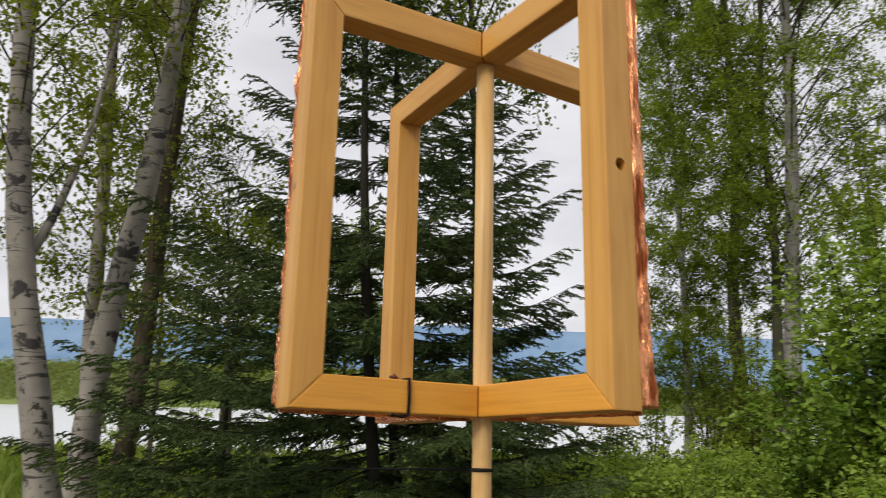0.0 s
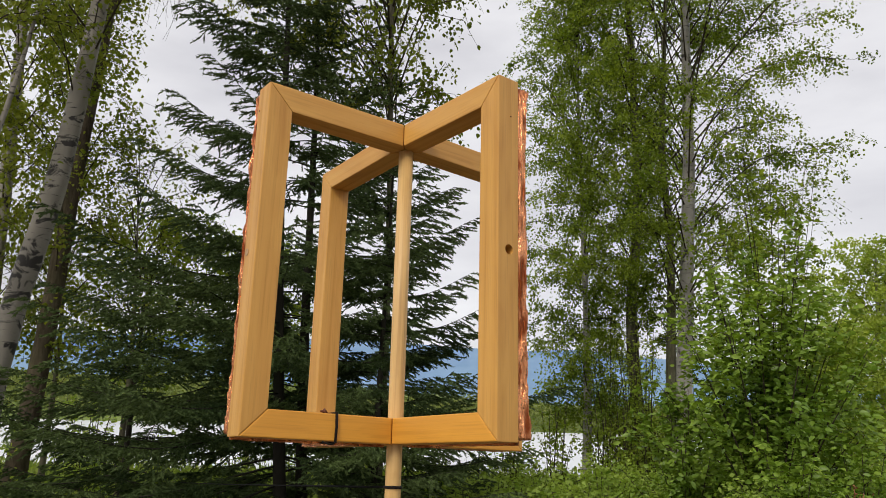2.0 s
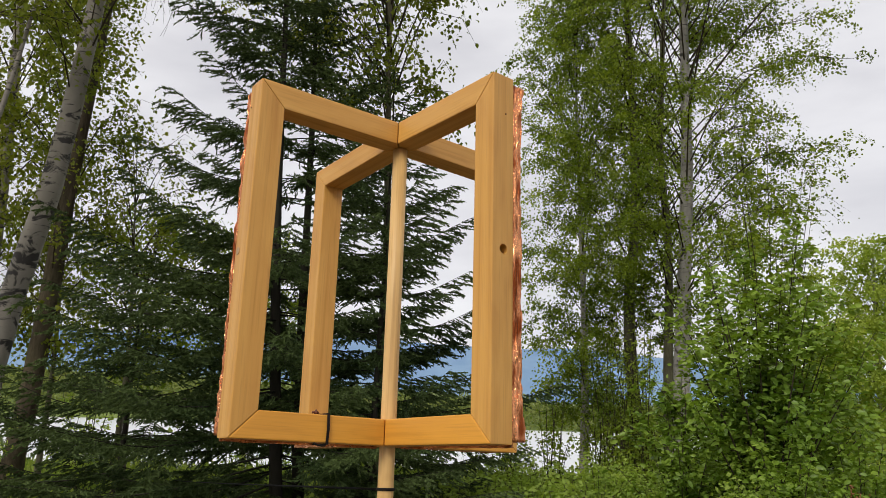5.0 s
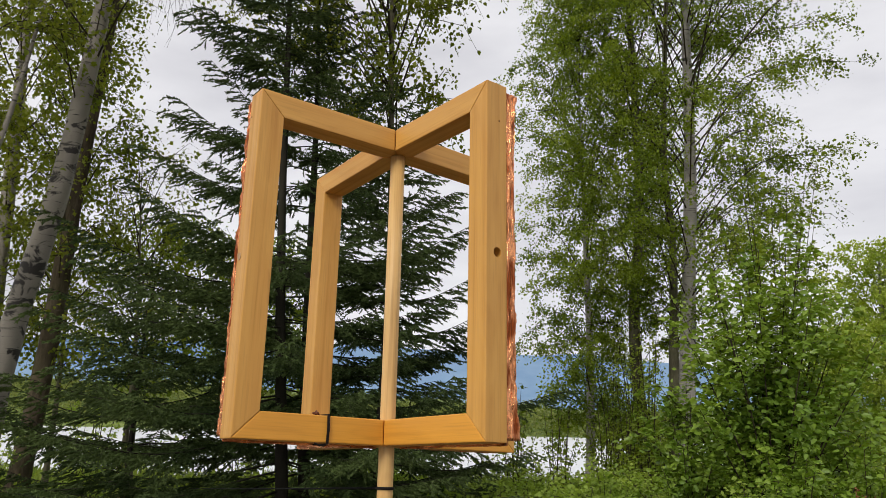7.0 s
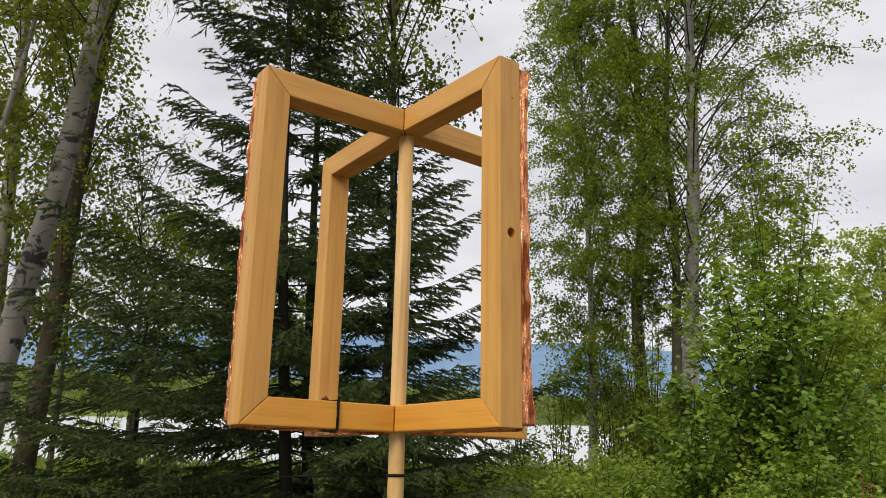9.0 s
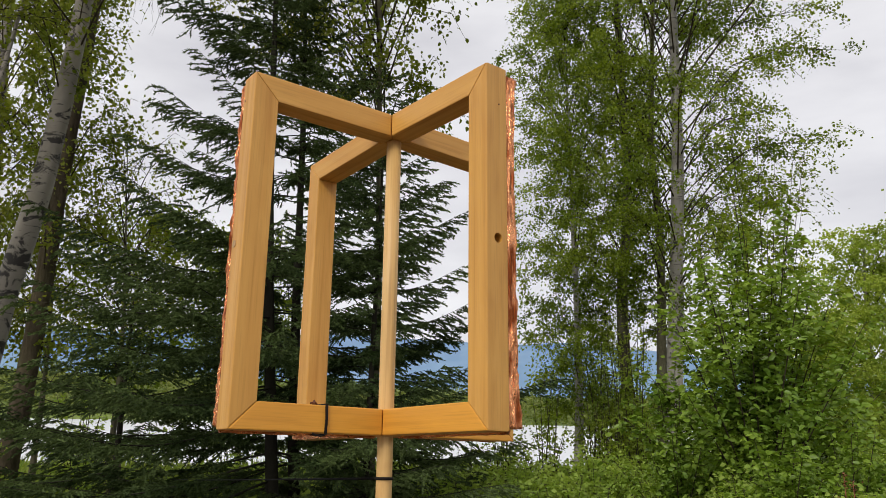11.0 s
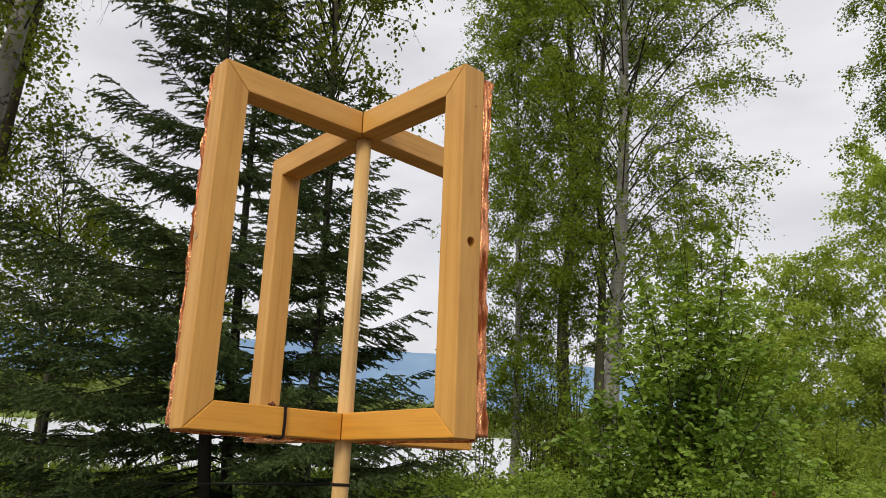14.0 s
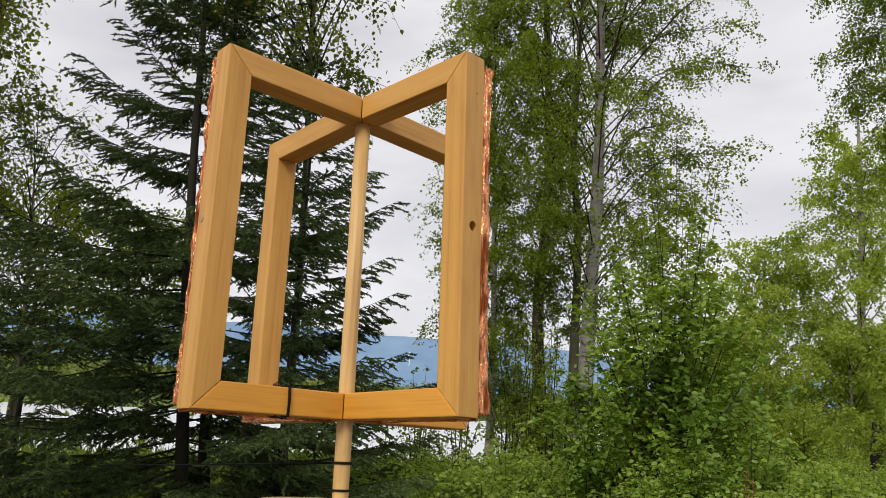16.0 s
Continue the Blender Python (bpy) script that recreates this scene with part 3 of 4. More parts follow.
def spruce(label, base, height, reach, low, seed, trunk_r=0.13, gap=0.20, lean=(0.0, 0.0), spread=1.0, power=1.1, bias=0.0, thick=1.0, top=1.0):
    rng, rnd = np.random.default_rng(seed), random.Random(seed)
    tree = new("spruce_tree")
    tree.location = base
    tagged(tree, label, "tree")
    t = Tubes(12)
    line = [Vector((lean[0] * z + 0.03 * math.sin(z * 0.9 + seed), lean[1] * z, z)) for z in np.linspace(-0.05, height, 26)]
    t.add(line, [trunk_r * max(0.02, 1 - p.z / height) + 0.003 for p in line], wobble=0.12)
    part("trunk", t.mesh("trunk"), M_BARK_S, tree, smooth=True)
    n_base, n_way = [], []
    z = low
    while z < height - 0.1:
        count = rnd.randint(4, 6)
        f = 1 - z / height
        for k in range(count):
            bt = Tubes(4)
            az = 2 * math.pi * (k + rnd.uniform(-0.3, 0.3)) / count + z * 5.1
            h = Vector((math.cos(az), math.sin(az), 0))
            ln = max(0.16, reach * f ** power * rnd.uniform(0.68, 1.12) * (1 + bias * h.x))
            zz = z + rnd.uniform(-0.08, 0.08)
            o = Vector((lean[0] * zz, lean[1] * zz, zz))
            sag = 0.90 * f - 0.70
            tip = o + h * ln + Vector((0, 0, ln * (-sag + 0.07)))
            mid = o + h * ln * 0.5 + Vector((0, 0, -ln * (sag * 0.5 + 0.05)))
            br = spline([o, mid, tip], 10)
            bt.add(br, [(0.003 + 0.0027 * ln) * (1 - 0.85 * j / 10) for j in range(11)])
            side = Vector((-h.y, h.x, 0))
            nt = int(ln / 0.038) + 4
            for j in range(nt):
                u = 0.14 + 0.86 * (j + rnd.random() * 0.6) / nt
                idx = min(9, int(u * 10))
                q0 = br[idx].lerp(br[idx + 1], min(1, u * 10 - idx))
                s = 1 if j % 2 else -1
                tl = (0.11 + 0.20 * min(1.1, ln) * (1 - u) ** 0.6) * rnd.uniform(0.55, 1.25) * spread
                if j >= nt - 2:
                    s, tl = 0, 0.12
                d = (h * rnd.uniform(0.7, 1.2) + side * s * rnd.uniform(0.4, 1.0) + Vector((0, 0, rnd.uniform(-0.65, 0.05) + 0.45 * max(0, 0.62 - f)))).normalized()
                shoots = [(q0, d, tl)]
                bt.add([q0, q0 + d * tl], [0.003, 0.0015], 3)
                for m in range(int(tl / 0.06)):
                    v = 0.15 + 0.8 * (m + rnd.random()) / max(1, int(tl / 0.06))
                    s2 = 1 if m % 2 else -1
                    e = (d + d.cross(Vector((0, 0, 1))) * s2 * rnd.uniform(0.5, 1.0) + Vector((0, 0, rnd.uniform(-0.55, 0.1)))).normalized()
                    shoots.append((q0 + d * tl * v, e, tl * rnd.uniform(0.25, 0.5)))
                for p, e, sl in shoots:
                    n = int(sl / 0.0036) + 6
                    uu = rng.uniform(0, 1.02, n)[:, None]
                    n_base.append(np.array(p) + np.array(e) * sl * uu)
                    n_way.append(np.array(e) * 1.0 + rng.normal(0, 0.42, (n, 3)))
            part("limb", bt.mesh("limb"), M_BARK_S, tree)
        z += gap * rnd.uniform(0.7, 1.3) * (thick if z < 2.7 else top if z > 4.2 else 1)
    base_, way = np.concatenate(n_base), unit(np.concatenate(n_way))
    n = len(base_)
    side = unit(np.cross(way, rng.normal(size=(n, 3))))
    ln = rng.uniform(0.018, 0.032, n)[:, None]
    v = np.stack([base_ - side * 0.0058, base_ + side * 0.0058, base_ + way * ln], 1).reshape(-1, 3)
    part("needles", array_mesh("needles", v, np.arange(n * 3).reshape(-1, 3)), M_NEEDLE, tree)
    return tree


def bush(name, label, base, height, reach, seed, leafm, leaf=0.07, stems=16, twigs=8, per=14, category="shrub", wide=0.72, spray=1.0, stout=1.0, oval=True):
    """Many stems from one root, leafy nearly to the ground."""
    rng, rnd = np.random.default_rng(seed), random.Random(seed)
    thing = new(name)
    thing.location = base
    tagged(thing, label, category)
    pts, ways = [], []
    for i in range(stems):
        st = Tubes(5)
        az, k = i * 2.399 + rnd.uniform(-0.4, 0.4), math.sqrt((i + 0.5) / stems)
        hgt = height * (1.0 - 0.45 * k ** 2) * rnd.uniform(0.72, 1.05)
        out = reach * k * rnd.uniform(0.75, 1.1)
        top = Vector((math.cos(az) * out, math.sin(az) * out, hgt))
        mid = Vector((math.cos(az) * out * 0.35, math.sin(az) * out * 0.35, hgt * 0.5))
        ln = spline([(0.06 * math.cos(az), 0.06 * math.sin(az), -0.04), mid, top], 10)
        st.add(ln, [stout * (0.007 + 0.006 * height / 3) * (1 - 0.8 * j / 10) for j in range(11)])
        for j in range(twigs):
            u = 0.15 + 0.85 * (j + rnd.random()) / twigs
            idx = min(9, int(u * 10))
            q0 = ln[idx].lerp(ln[idx + 1], u * 10 - idx)
            tl = rnd.uniform(0.2, 0.55) * reach * 0.55 * (1.15 - 0.6 * u * spray)
            a2 = rnd.uniform(0, 6.28)
            d = Vector((math.cos(a2), math.sin(a2), rnd.uniform(-0.1, 0.7))).normalized()
            q1 = q0 + d * tl
            st.add([q0, q1], [0.004, 0.0018], 3)
            n = max(3, int(per * rnd.uniform(0.6, 1.3)))
            uu = rng.uniform(0.05, 1.05, n)[:, None]
            pts.append(np.array(q0) + np.array(d) * tl * uu + rng.normal(0, 0.025 + 0.02 * reach, (n, 3)))
            ways.append(np.array(d) * 0.5 + rng.normal(0, 1, (n, 3)) * np.array([0.7, 0.7, 0.25]) + np.array([0, 0, -0.22]))
        part("stem", st.mesh("stem"), M_TWIG, thing)
    part("foliage", leaf_mesh("foliage", np.concatenate(pts), np.concatenate(ways), leaf, wide, rng, 0.15, oval), leafm, thing)
    return thing


# birches on the side of the dark spruces
broadleaf("birch_tree", "white-barked birch with dark bark scars", [(-4.28, 6.5, 0), (-4.56, 6.5, 1.45), (-4.80, 6.5, 2.55), (-4.97, 6.5, 3.7), (-5.07, 6.5, 5.0), (-5.25, 6.4, 10.5)], 0.16,
          (3.6, 6.5, 2.1, 11), 11, M_BARK_W, M_LEAF_L, limbs=38, twigs=12, per=26, leaf=0.062, oval=True, stem2=([(-4.86, 6.55, 2.7), (-4.62, 6.7, 3.4), (-4.45, 6.9, 4.4), (-4.3, 7.1, 6.0)], 0.055))
leaning = broadleaf("birch_tree", "leaning white-barked birch with dark bark scars", [(-4.71, 7.75, 0), (-4.67, 7.75, 1.1), (-4.56, 7.75, 2.15), (-4.38, 7.75, 3.1), (-4.19, 7.75, 4.05), (-4.09, 7.75, 4.85), (-3.95, 7.75, 6.24), (-3.6, 7.9, 11)], 0.165,
          (5.0, 7.0, 1.6, 11.5), 12, M_BARK_W, M_LEAF_L, limbs=32, twigs=11, per=20, droop=0.6, lean=(-0.55, 0), leaf=0.062, oval=True)
broadleaf("birch_tree", "slender birch behind the leaning ones", [(-6.1, 10.43, 0), (-6.18, 10.43, 2.58), (-6.2, 10.41, 4.84), (-6.26, 10.38, 7.63), (-6.3, 10.3, 12)], 0.14,
          (2.4, 6.0, 2.2, 12.5), 13, M_BARK_W, M_LEAF_L, limbs=46, twigs=13, per=30, bias=-0.3)
broadleaf("birch_tree", "dark-stemmed birch behind the leaning ones", [(-5.3, 9.79, 0), (-5.2, 9.8, 0.8), (-5.09, 9.86, 2.22), (-4.96, 9.92, 4.86), (-4.79, 10.0, 7.38), (-4.5, 10, 12)], 0.15,
          (2.2, 4.4, 1.5, 9.5), 14, M_BARK_D, M_LEAF_L, limbs=40, twigs=11, per=20, lean=(-0.5, 0))
broadleaf("birch_tree", "slim grey birch with a drooping crown among the spruces", [(-0.36, 7.0, 0), (-0.33, 7.0, 3), (-0.42, 7.0, 6.5), (-0.4, 7.0, 10)], 0.048,
          (4.8, 6.2, 1.95, 10.5), 15, M_BARK_G, M_LEAF_L, limbs=56, twigs=13, per=42, lean=(-0.26, -0.35), clump=0.6, droop=0.8, leaf=0.050, oval=True)
rt = random.Random(9)
root = Vector((-4.71, 7.75, 0))
t = Tubes(4)
arm_line = spline([Vector((-4.1, 7.88, 5.4)), Vector((-3.5, 7.3, 6.1)), Vector((-2.9, 6.75, 6.2)), Vector((-2.45, 6.4, 5.85))], 14)
t.add([p - root for p in arm_line], [0.016 * (1 - 0.055 * j) for j in range(15)])
for k in range(30):
    q = arm_line[rt.randint(8, 14)] - root
    pts = [q]
    d = Vector((rt.uniform(-0.5, 0.9), rt.uniform(-0.6, 0.3), rt.uniform(-0.5, 0.3)))
    for j in range(6):
        d = (d + Vector((rt.uniform(-0.25, 0.25), rt.uniform(-0.2, 0.2), -0.33))).normalized()
        pts.append(pts[-1] + d * rt.uniform(0.07, 0.15))
    t.add(pts, [0.0026, 0.0023, 0.002, 0.0018, 0.0016, 0.0014, 0.0011], 3)
part("dead_branch", t.mesh("dead_branch"), M_TWIG, leaning, "bare hanging spray of thin dead twigs")
broadleaf("birch_tree", "young leafy birch behind the spruces", [(-4.7, 12.4, 0), (-4.7, 12.4, 2), (-4.6, 12.4, 3.6)], 0.06,
          (1.8, 3.0, 1.5, 4.8), 16, M_BARK_G, M_LEAF, limbs=30, twigs=11, per=24)
broadleaf("birch_tree", "young leafy birch behind the spruces", [(-3.0, 13.5, 0), (-3.0, 13.5, 2), (-3.1, 13.5, 3.5)], 0.06,
          (1.8, 3.0, 1.4, 4.6), 17, M_BARK_G, M_LEAF, limbs=30, twigs=11, per=24)
for x, y, top, k in ((-4.1, 10.3, 5.6, 161), (-5.7, 11.6, 6.0, 162)):
    broadleaf("birch_tree", "young leafy birch behind the spruces", [(x, y, 0), (x + 0.05, y, top * 0.4), (x - 0.08, y, top * 0.8)], 0.05,
              (1.9, top * 0.6, 1.25, top), k, M_BARK_G, M_LEAF_L, leaf=0.06, limbs=24, twigs=8, per=14, bare=0.25)
# spruces
spruce("tall dark green spruce with drooping boughs", (-1.09, 5.9, 0), 8.5, 3.2, 0.35, 21, 0.058, 0.46, lean=(-0.05, 0), power=1.6, bias=-0.16, thick=0.62, top=0.56)
spruce("dark green spruce close beside a taller one", (-0.99, 6.6, 0), 7.6, 2.95, 0.7, 22, 0.06, 0.42, lean=(-0.035, 0), power=1.0, thick=0.9, top=1.0)
spruce("slim dark spruce with open boughs", (-0.30, 5.9, 0), 4.7, 1.75, 0.6, 23, 0.035, 0.36, thick=0.75, power=0.9)
spruce("small wide dark spruce beside the birches", (-2.9, 7.2, 0), 2.6, 3.0, 0.5, 24, 0.042, 0.40, power=0.75)
# birches across the clearing
broadleaf("birch_tree", "tall white-barked birch with a dense green crown", [(4.28, 12.1, 0), (4.34, 12.1, 0.8), (4.47, 12.05, 3.28), (4.59, 12.0, 6.0), (4.61, 12.0, 8.84), (4.6, 11.9, 13)], 0.15,
          (3.4, 7.4, 3.2, 13.5), 131, M_BARK_P, M_LEAF, limbs=62, twigs=16, per=60, leaf=0.052, lean=(0.16, 0), bias=0.12, lost=(13,), clump=0.7)
broadleaf("birch_tree", "tall grey-stemmed birch with a dense green crown", [(4.05, 13.22, 0), (4.01, 13.23, 0.53), (3.87, 13.27, 3.34), (4.02, 13.23, 5.39), (3.95, 13.24, 8.64), (3.7, 13.3, 13)], 0.13,
          (2.8, 7.5, 2.5, 13.5), 32, M_BARK_G, M_LEAF, limbs=52, twigs=15, per=44, leaf=0.052, clump=0.7)
broadleaf("birch_tree", "slender grey-stemmed birch with a green crown", [(4.3, 12.62, 0), (4.37, 12.6, 2.51), (4.41, 12.59, 4.63), (4.33, 12.61, 6.57), (4.5, 12.4, 11)], 0.10,
          (2.6, 6.4, 2.6, 12.0), 33, M_BARK_G, M_LEAF, limbs=48, twigs=14, per=58, lean=(0.28, 0), leaf=0.052, lost=(18,), clump=0.7)
broadleaf("birch_tree", "small birch with a pale stem and low leafy boughs", [(3.14, 13.95, 0), (3.15, 13.95, 0.36), (3.19, 13.94, 1.78), (3.16, 13.94, 4.13), (3.0, 13.9, 9)], 0.09,
          (1.1, 6.0, 1.75, 11.0), 34, M_BARK_P, M_LEAF, limbs=70, twigs=14, per=64, leaf=0.052, bare=0.12, droop=0.7, clump=0.75)
broadleaf("birch_tree", "birch with boughs hanging into the clearing", [(10.3, 10.7, 0), (10.3, 10.7, 3), (10.2, 10.7, 7), (10.1, 10.7, 12)], 0.14,
          (5.6, 8.0, 2.0, 12.5), 135, M_BARK_W, M_LEAF, limbs=66, twigs=14, per=70, leaf=0.055, droop=0.8, clump=0.8)
broadleaf("birch_tree", "pale green birch at the far edge of the clearing", [(18.4, 23.9, -1.8), (18.2, 23.9, 4), (18.4, 23.9, 8), (18.6, 24, 13)], 0.2,
          (0.6, 5.0, 3.8, 13.5), 36, M_BARK_W, M_LEAF_F, leaf=0.11, bare=0.12, limbs=62, twigs=14, per=46)
broadleaf("birch_tree", "round pale green birch at the far edge of the clearing", [(15.6, 25.6, -2.1), (15.6, 25.6, 4), (15.7, 25.6, 7.2)], 0.16,
          (0.2, 4.4, 3.7, 9.6), 37, M_BARK_W, M_LEAF_F, leaf=0.11, bare=0.12, limbs=56, twigs=14, per=44)

broadleaf("birch_tree", "young pale green birch at the far edge of the clearing", [(13.0, 23.5, -1.7), (13.0, 23.5, 2), (13.1, 23.5, 4.3)], 0.09,
          (-0.6, 2.6, 2.4, 6.0), 38, M_BARK_W, M_LEAF_F, leaf=0.10, bare=0.12, limbs=46, twigs=13, per=46)
broadleaf("birch_tree", "low pale green birch at the far edge of the clearing", [(16.2, 21.8, -1.3), (16.2, 21.8, 2), (16.2, 21.8, 4.2)], 0.09,
          (-0.4, 2.4, 2.6, 5.6), 39, M_BARK_W, M_LEAF_F, leaf=0.10, bare=0.12, limbs=46, twigs=13, per=46)

# the large alder shrub and smaller bushes
bush("alder_shrub", "tall leafy green alder shrub beneath the birches", (3.32, 6.35, 0), 3.5, 1.2, 41, M_LEAF_A, 0.071, 44, 19, 25, wide=0.56)
bush("alder_shrub", "slim alder shoots with long leafy sprays", (3.52, 6.6, 0), 5.3, 0.95, 42, M_LEAF, 0.066, 20, 18, 11, wide=0.56, stout=0.5)
for x, y, h, k in ((3.05, 5.35, 1.45, 44), (3.75, 5.6, 1.7, 45), (2.62, 6.6, 2.2, 46)):
    bush("alder_shrub", "low leafy alder shoots in front of a taller shrub", (x, y, 0), h, 0.6, k, M_LEAF_A, 0.062, 18, 13, 20, wide=0.56)
bush("alder_shrub", "broad leafy alder at the edge of the clearing", (4.7, 8.3, 0), 1.35, 1.0, 43, M_LEAF_A, 0.078, 34, 14, 22, wide=0.6)

# low bushes and tall weeds: a few kinds, repeated
rw = random.Random(5)
kinds = [bush("willow_bush", "low light green willow bush in the undergrowth", (1.2, 7.4, 0), 1.05, 0.55, 51, M_WEED, 0.047, 28, 12, 17, oval=False),
         bush("willow_bush", "low light green willow bush in the undergrowth", (2.1, 7.9, 0), 1.15, 0.6, 52, M_WEED, 0.050, 30, 12, 17, oval=False),
         bush("weed_clump", "clump of tall leafy green weeds", (0.5, 7.1, 0), 0.95, 0.5, 53, M_WEED, 0.066, 32, 10, 10, "weed", 0.32)]
spots = []
for k in range(34):
    az, far = radians(-4 + 41 * (k + rw.random()) / 34), rw.uniform(6.8, 10.5)
    spots.append((far * math.sin(az), -1.2 + far * math.cos(az)))
for k in range(18):
    az, far = radians(15 + 23 * (k + rw.random()) / 18), rw.uniform(12.5, 17)
    spots.append((far * math.sin(az), -1.2 + far * math.cos(az)))
for i, (x, y) in enumerate(spots):
    g = kinds[i % 3]
    copy_thing(g, pose(x, y, ground_height(x, y) - 0.02, 0, 0, rw.uniform(0, 360)))
for k in kinds:
    k["group"] = "undergrowth"
for x, y, h, k in ((1.15, 8.6, 1.9, 71), (1.75, 9.3, 2.1, 72), (2.35, 9.0, 1.7, 73), (1.4, 10.6, 2.3, 74), (2.9, 10.2, 2.2, 75), (0.75, 8.9, 1.5, 76), (3.5, 12.6, 2.9, 77), (3.0, 12.0, 2.6, 78), (3.9, 12.4, 3.2, 79), (2.3, 11.8, 2.2, 80), (3.75, 12.9, 3.9, 81), (3.45, 13.3, 3.7, 82), (4.0, 13.0, 3.6, 83)):
    bush("birch_sapling", "thin young birch shoots in the undergrowth", (x, y, 0), h, 0.42 if h < 3 else 0.6, k, M_LEAF if h < 3 else M_LEAF_F, 0.052, 7 if h < 3 else 11, 10 if h < 3 else 15, 9 if h < 3 else 12)
for x, y, h, k in ((-3.9, 9.2, 1.5, 91), (-4.6, 10.0, 1.7, 92), (-3.1, 9.0, 1.4, 93), (-2.3, 9.3, 1.3, 94), (-4.2, 9.6, 2.5, 95), (-5.3, 9.2, 1.5, 96), (-1.6, 9.6, 1.4, 97)):
    bush("birch_sapling", "leafy young birch shoots beneath the spruces", (x, y, 0), h, 0.5, k, M_WEED, 0.05, 9, 10, 11)
big = bush("willow_bush", "rounded pale willow bush near the lake shore", (6.5, 15.0, 0), 2.2, 1.0, 54, M_LEAF_F, 0.075, 30, 12, 20, oval=False)
for x, y in ((10.5, 15.5), (12.5, 18.0), (9.0, 18.5), (15.0, 20.0), (17.5, 19.0), (5.2, 17.0), (12.0, 14.2), (19.5, 21.5)):
    copy_thing(big, pose(x, y, ground_height(x, y) - 0.02, 0, 0, rw.uniform(0, 360)))

# grass round the trees, and bushes on the far shore
rng = np.random.default_rng(61)
n = 60000
gx, gy = rng.uniform(-11, 12, n), rng.uniform(4.2, 17, n)
gz = np.array([ground_height(x, y) for x, y in zip(gx, gy)])
root = np.stack([gx, gy, gz - 0.02], 1)
way = unit(rng.normal(0, 0.28, (n, 3)) + np.array([0, 0, 1.0]))
side = unit(np.cross(way, rng.normal(size=(n, 3))))
tall = rng.uniform(0.12, 0.50, n)[:, None]
bend = rng.normal(0, 0.16, (n, 3)) * tall
v = np.stack([root - side * 0.006, root + side * 0.006, root + way * tall * 0.6 + side * 0.004, root + way * tall + bend], 1).reshape(-1, 3)
i4 = np.arange(n)[:, None] * 4
tagged(part("grass", array_mesh("grass", v, np.concatenate([i4 + np.array([[0, 1, 2]]), i4 + np.array([[0, 2, 3]])], 1).reshape(-1, 3)), M_GRASS),
       "tall green meadow grass under the trees", "grass", kind="stuff")
n = 42000
cx = rng.uniform(-95, 70, n)
cl = np.array([noise.noise(Vector((x * 0.16, 0, 11))) for x in cx])
fy = rng.uniform(109, 121, n)
fz = np.array([ground_height(x, y) for x, y in zip(cx, fy)]) + rng.uniform(0, 1, n) ** 1.5 * (1.3 + 1.6 * cl)
tagged(part("shore_bushes", leaf_mesh("shore_bushes", np.stack([cx, fy, fz], 1), rng.normal(0, 1, (n, 3)), 0.42, 0.7, rng), M_SHORE),
       "yellow-green willow thicket on the far lake shore", "bushes", kind="stuff")

# dark line from the mast into the spruces
t = Tubes(6)
e0, e1 = LEAN @ Vector((-0.013, 0, -0.0605)), Vector((-2.95, 8.72, 0.66))
t.add([e0.lerp(e1, k / 24) - Vector((0, 0, 0.012 * math.sin(math.pi * k / 24))) for k in range(25)], [0.0018] * 25)
tagged(part("guy_line", t.mesh("guy_line"), M_CORD, smooth=True), "thin black cord tied from the mast to a spruce", "cord")

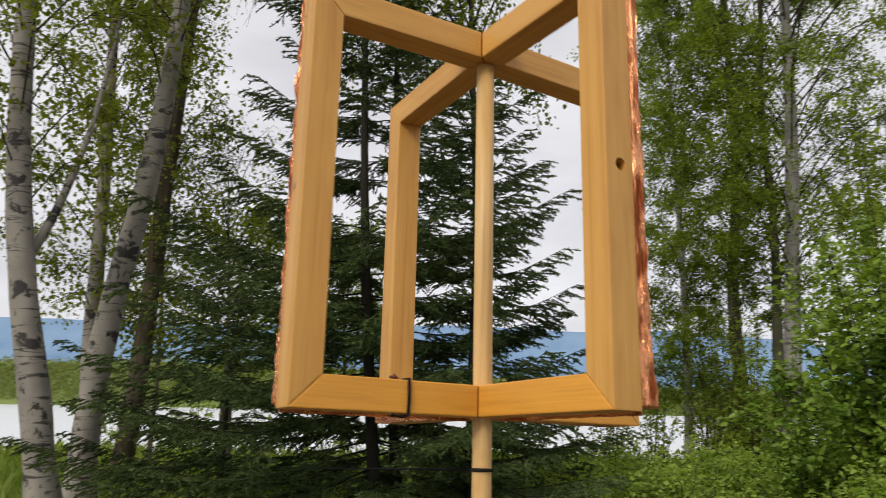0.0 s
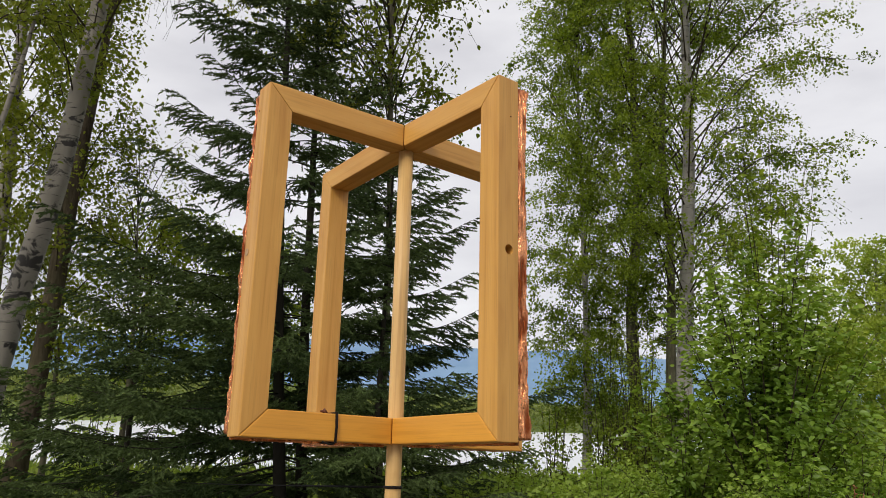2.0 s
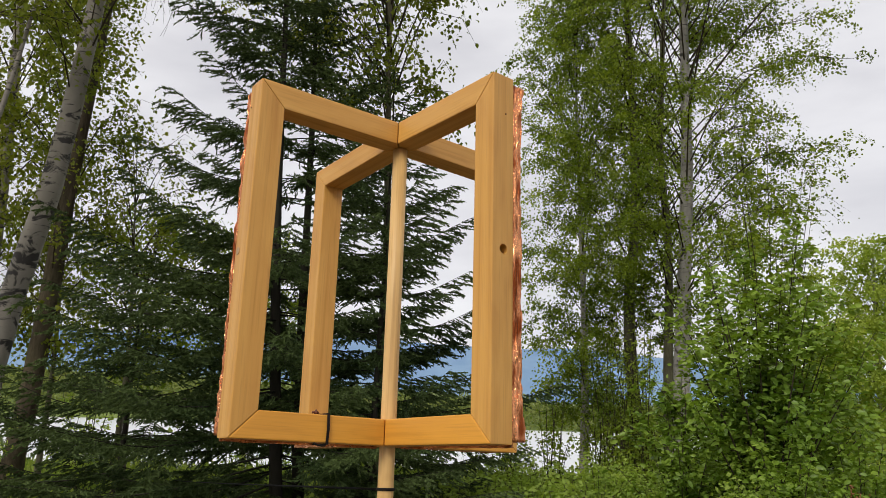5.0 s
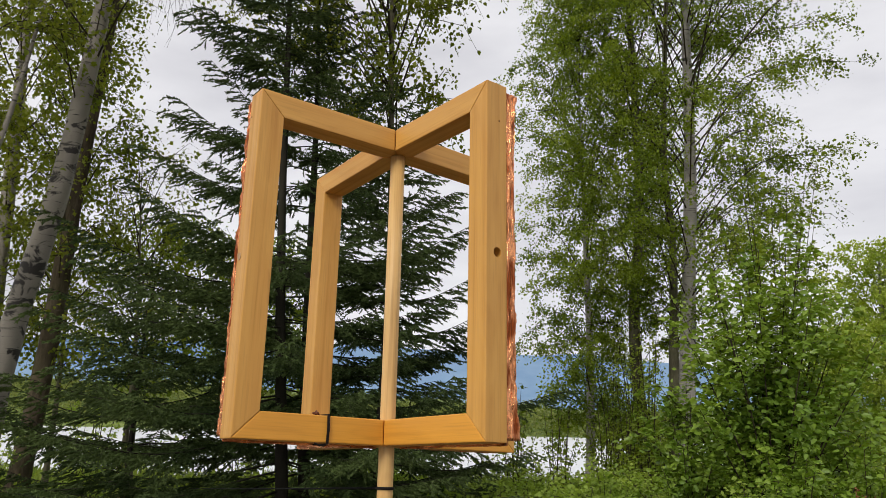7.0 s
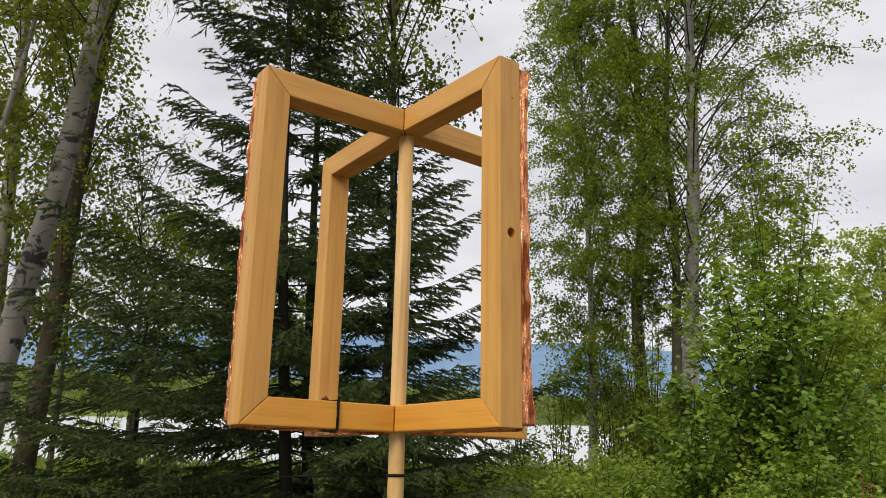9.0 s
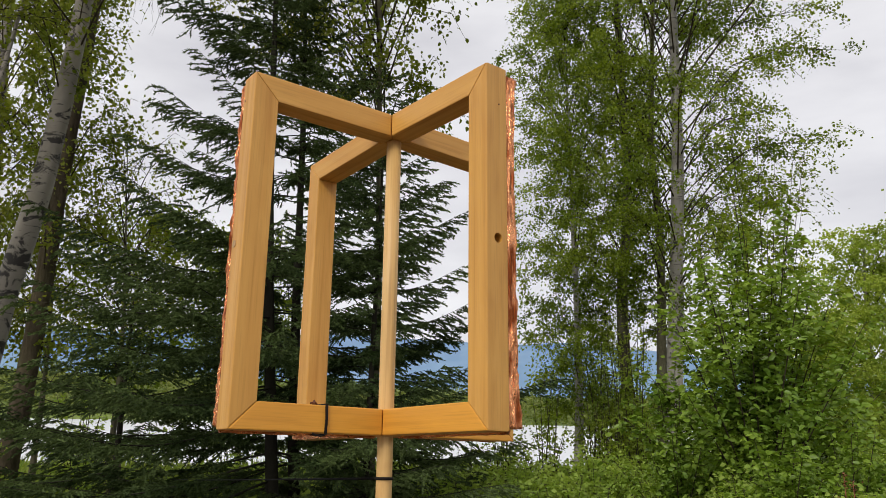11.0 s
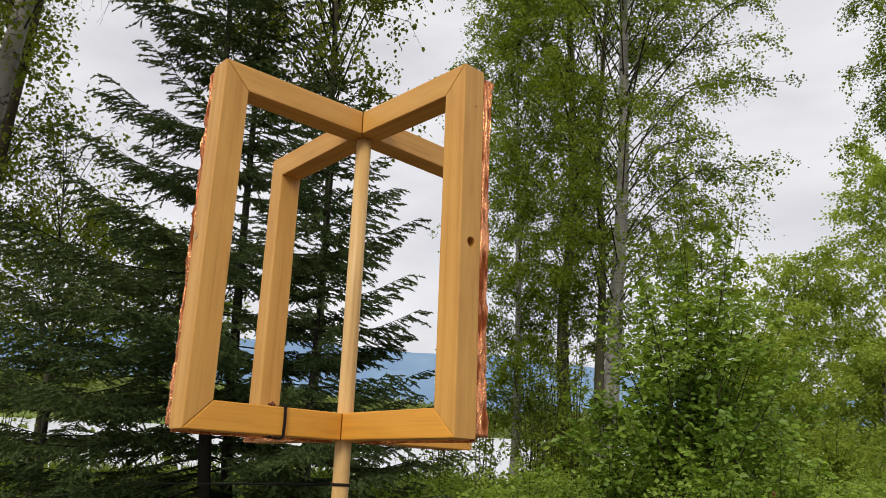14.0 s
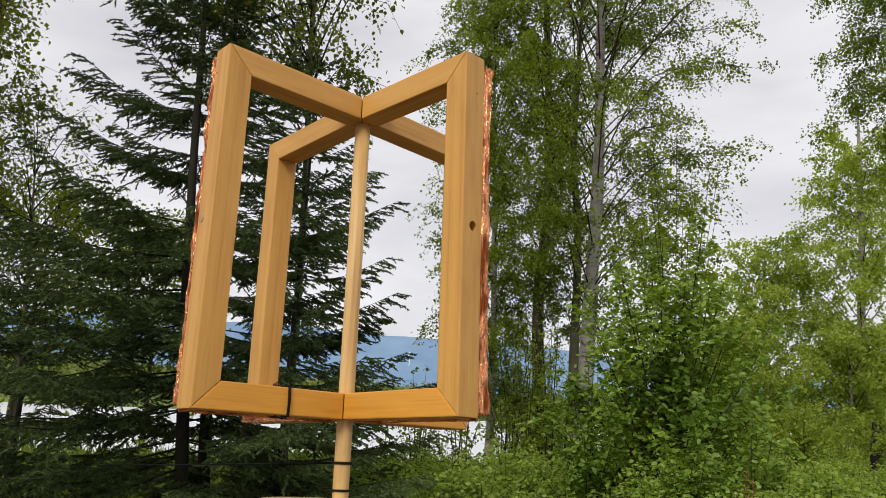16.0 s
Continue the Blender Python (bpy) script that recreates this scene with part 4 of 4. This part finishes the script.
# broken stump under the pale birches, with a grey board leaning on it
stump = new("tree_stump")
stump.location = (14.15, 18.0, ground_height(14.15, 18.0) - 0.05)
tagged(stump, "dark rotten tree stump in the tall grass", "stump")
t = Tubes(14)
t.add([(0, 0, 0), (0.02, 0, 0.5), (0.03, 0.02, 1.2), (0.06, 0.02, 1.75)], [0.30, 0.22, 0.19, 0.15], wobble=0.5)
part("trunk", t.mesh("trunk"), M_BARK_S, stump, smooth=True)
for k in range(5):                                   # splinters round the break
    a = 1.25 * k
    b = bmesh.new()
    bmesh.ops.create_cone(b, cap_ends=True, segments=5, radius1=0.05, radius2=0.008, depth=0.34 + 0.1 * math.sin(k * 2.3))
    part("splinter", b, M_BARK_S, stump).matrix_local = pose(0.06 + 0.09 * math.cos(a), 0.02 + 0.09 * math.sin(a), 1.83, 6 * math.sin(a), 6 * math.cos(a), 0)
b = bmesh.new()
bmesh.ops.create_cube(b, size=1)
bmesh.ops.transform(b, matrix=Matrix.Diagonal((0.11, 0.03, 1.9, 1)), verts=b.verts)
bmesh.ops.bevel(b, geom=list(b.edges), offset=0.006, segments=2, affect="EDGES")
board_old = tagged(part("weathered_board", b, M_GREYWOOD), "weathered grey board leaning on a dark stump", "board")
board_old.matrix_world = pose(14.30, 17.66, ground_height(14.3, 17.7) + 0.90, -8, 16, 10)

# rusty seed stalks in front of the alder
rs = random.Random(77)
for x, y, h in ((2.83, 4.0, 1.13), (2.93, 4.08, 1.08)):
    stalk = new("dock_stalk")
    stalk.location = (x, y, ground_height(x, y))
    tagged(stalk, "dry rust-brown dock stalk with seed heads", "weed")
    t = Tubes(6)
    t.add([(0, 0, -0.03), (0.01, 0, h * 0.5), (0.0, 0.01, h)], [0.006, 0.005, 0.003])
    part("stem", t.mesh("stem"), M_DOCK, stalk, smooth=True)
    n = 60
    u = np.array([rs.random() for _ in range(n)])
    seeds = np.stack([np.array([rs.gauss(0, 0.016) for _ in range(n)]), np.array([rs.gauss(0, 0.016) for _ in range(n)]), h * (0.72 + 0.29 * u)], 1)
    part("seed_head", leaf_mesh("seed_head", seeds, np.array([[rs.gauss(0, 1), rs.gauss(0, 1), 0.4] for _ in range(n)]), 0.018, 0.8, np.random.default_rng(78)), M_DOCK, stalk)
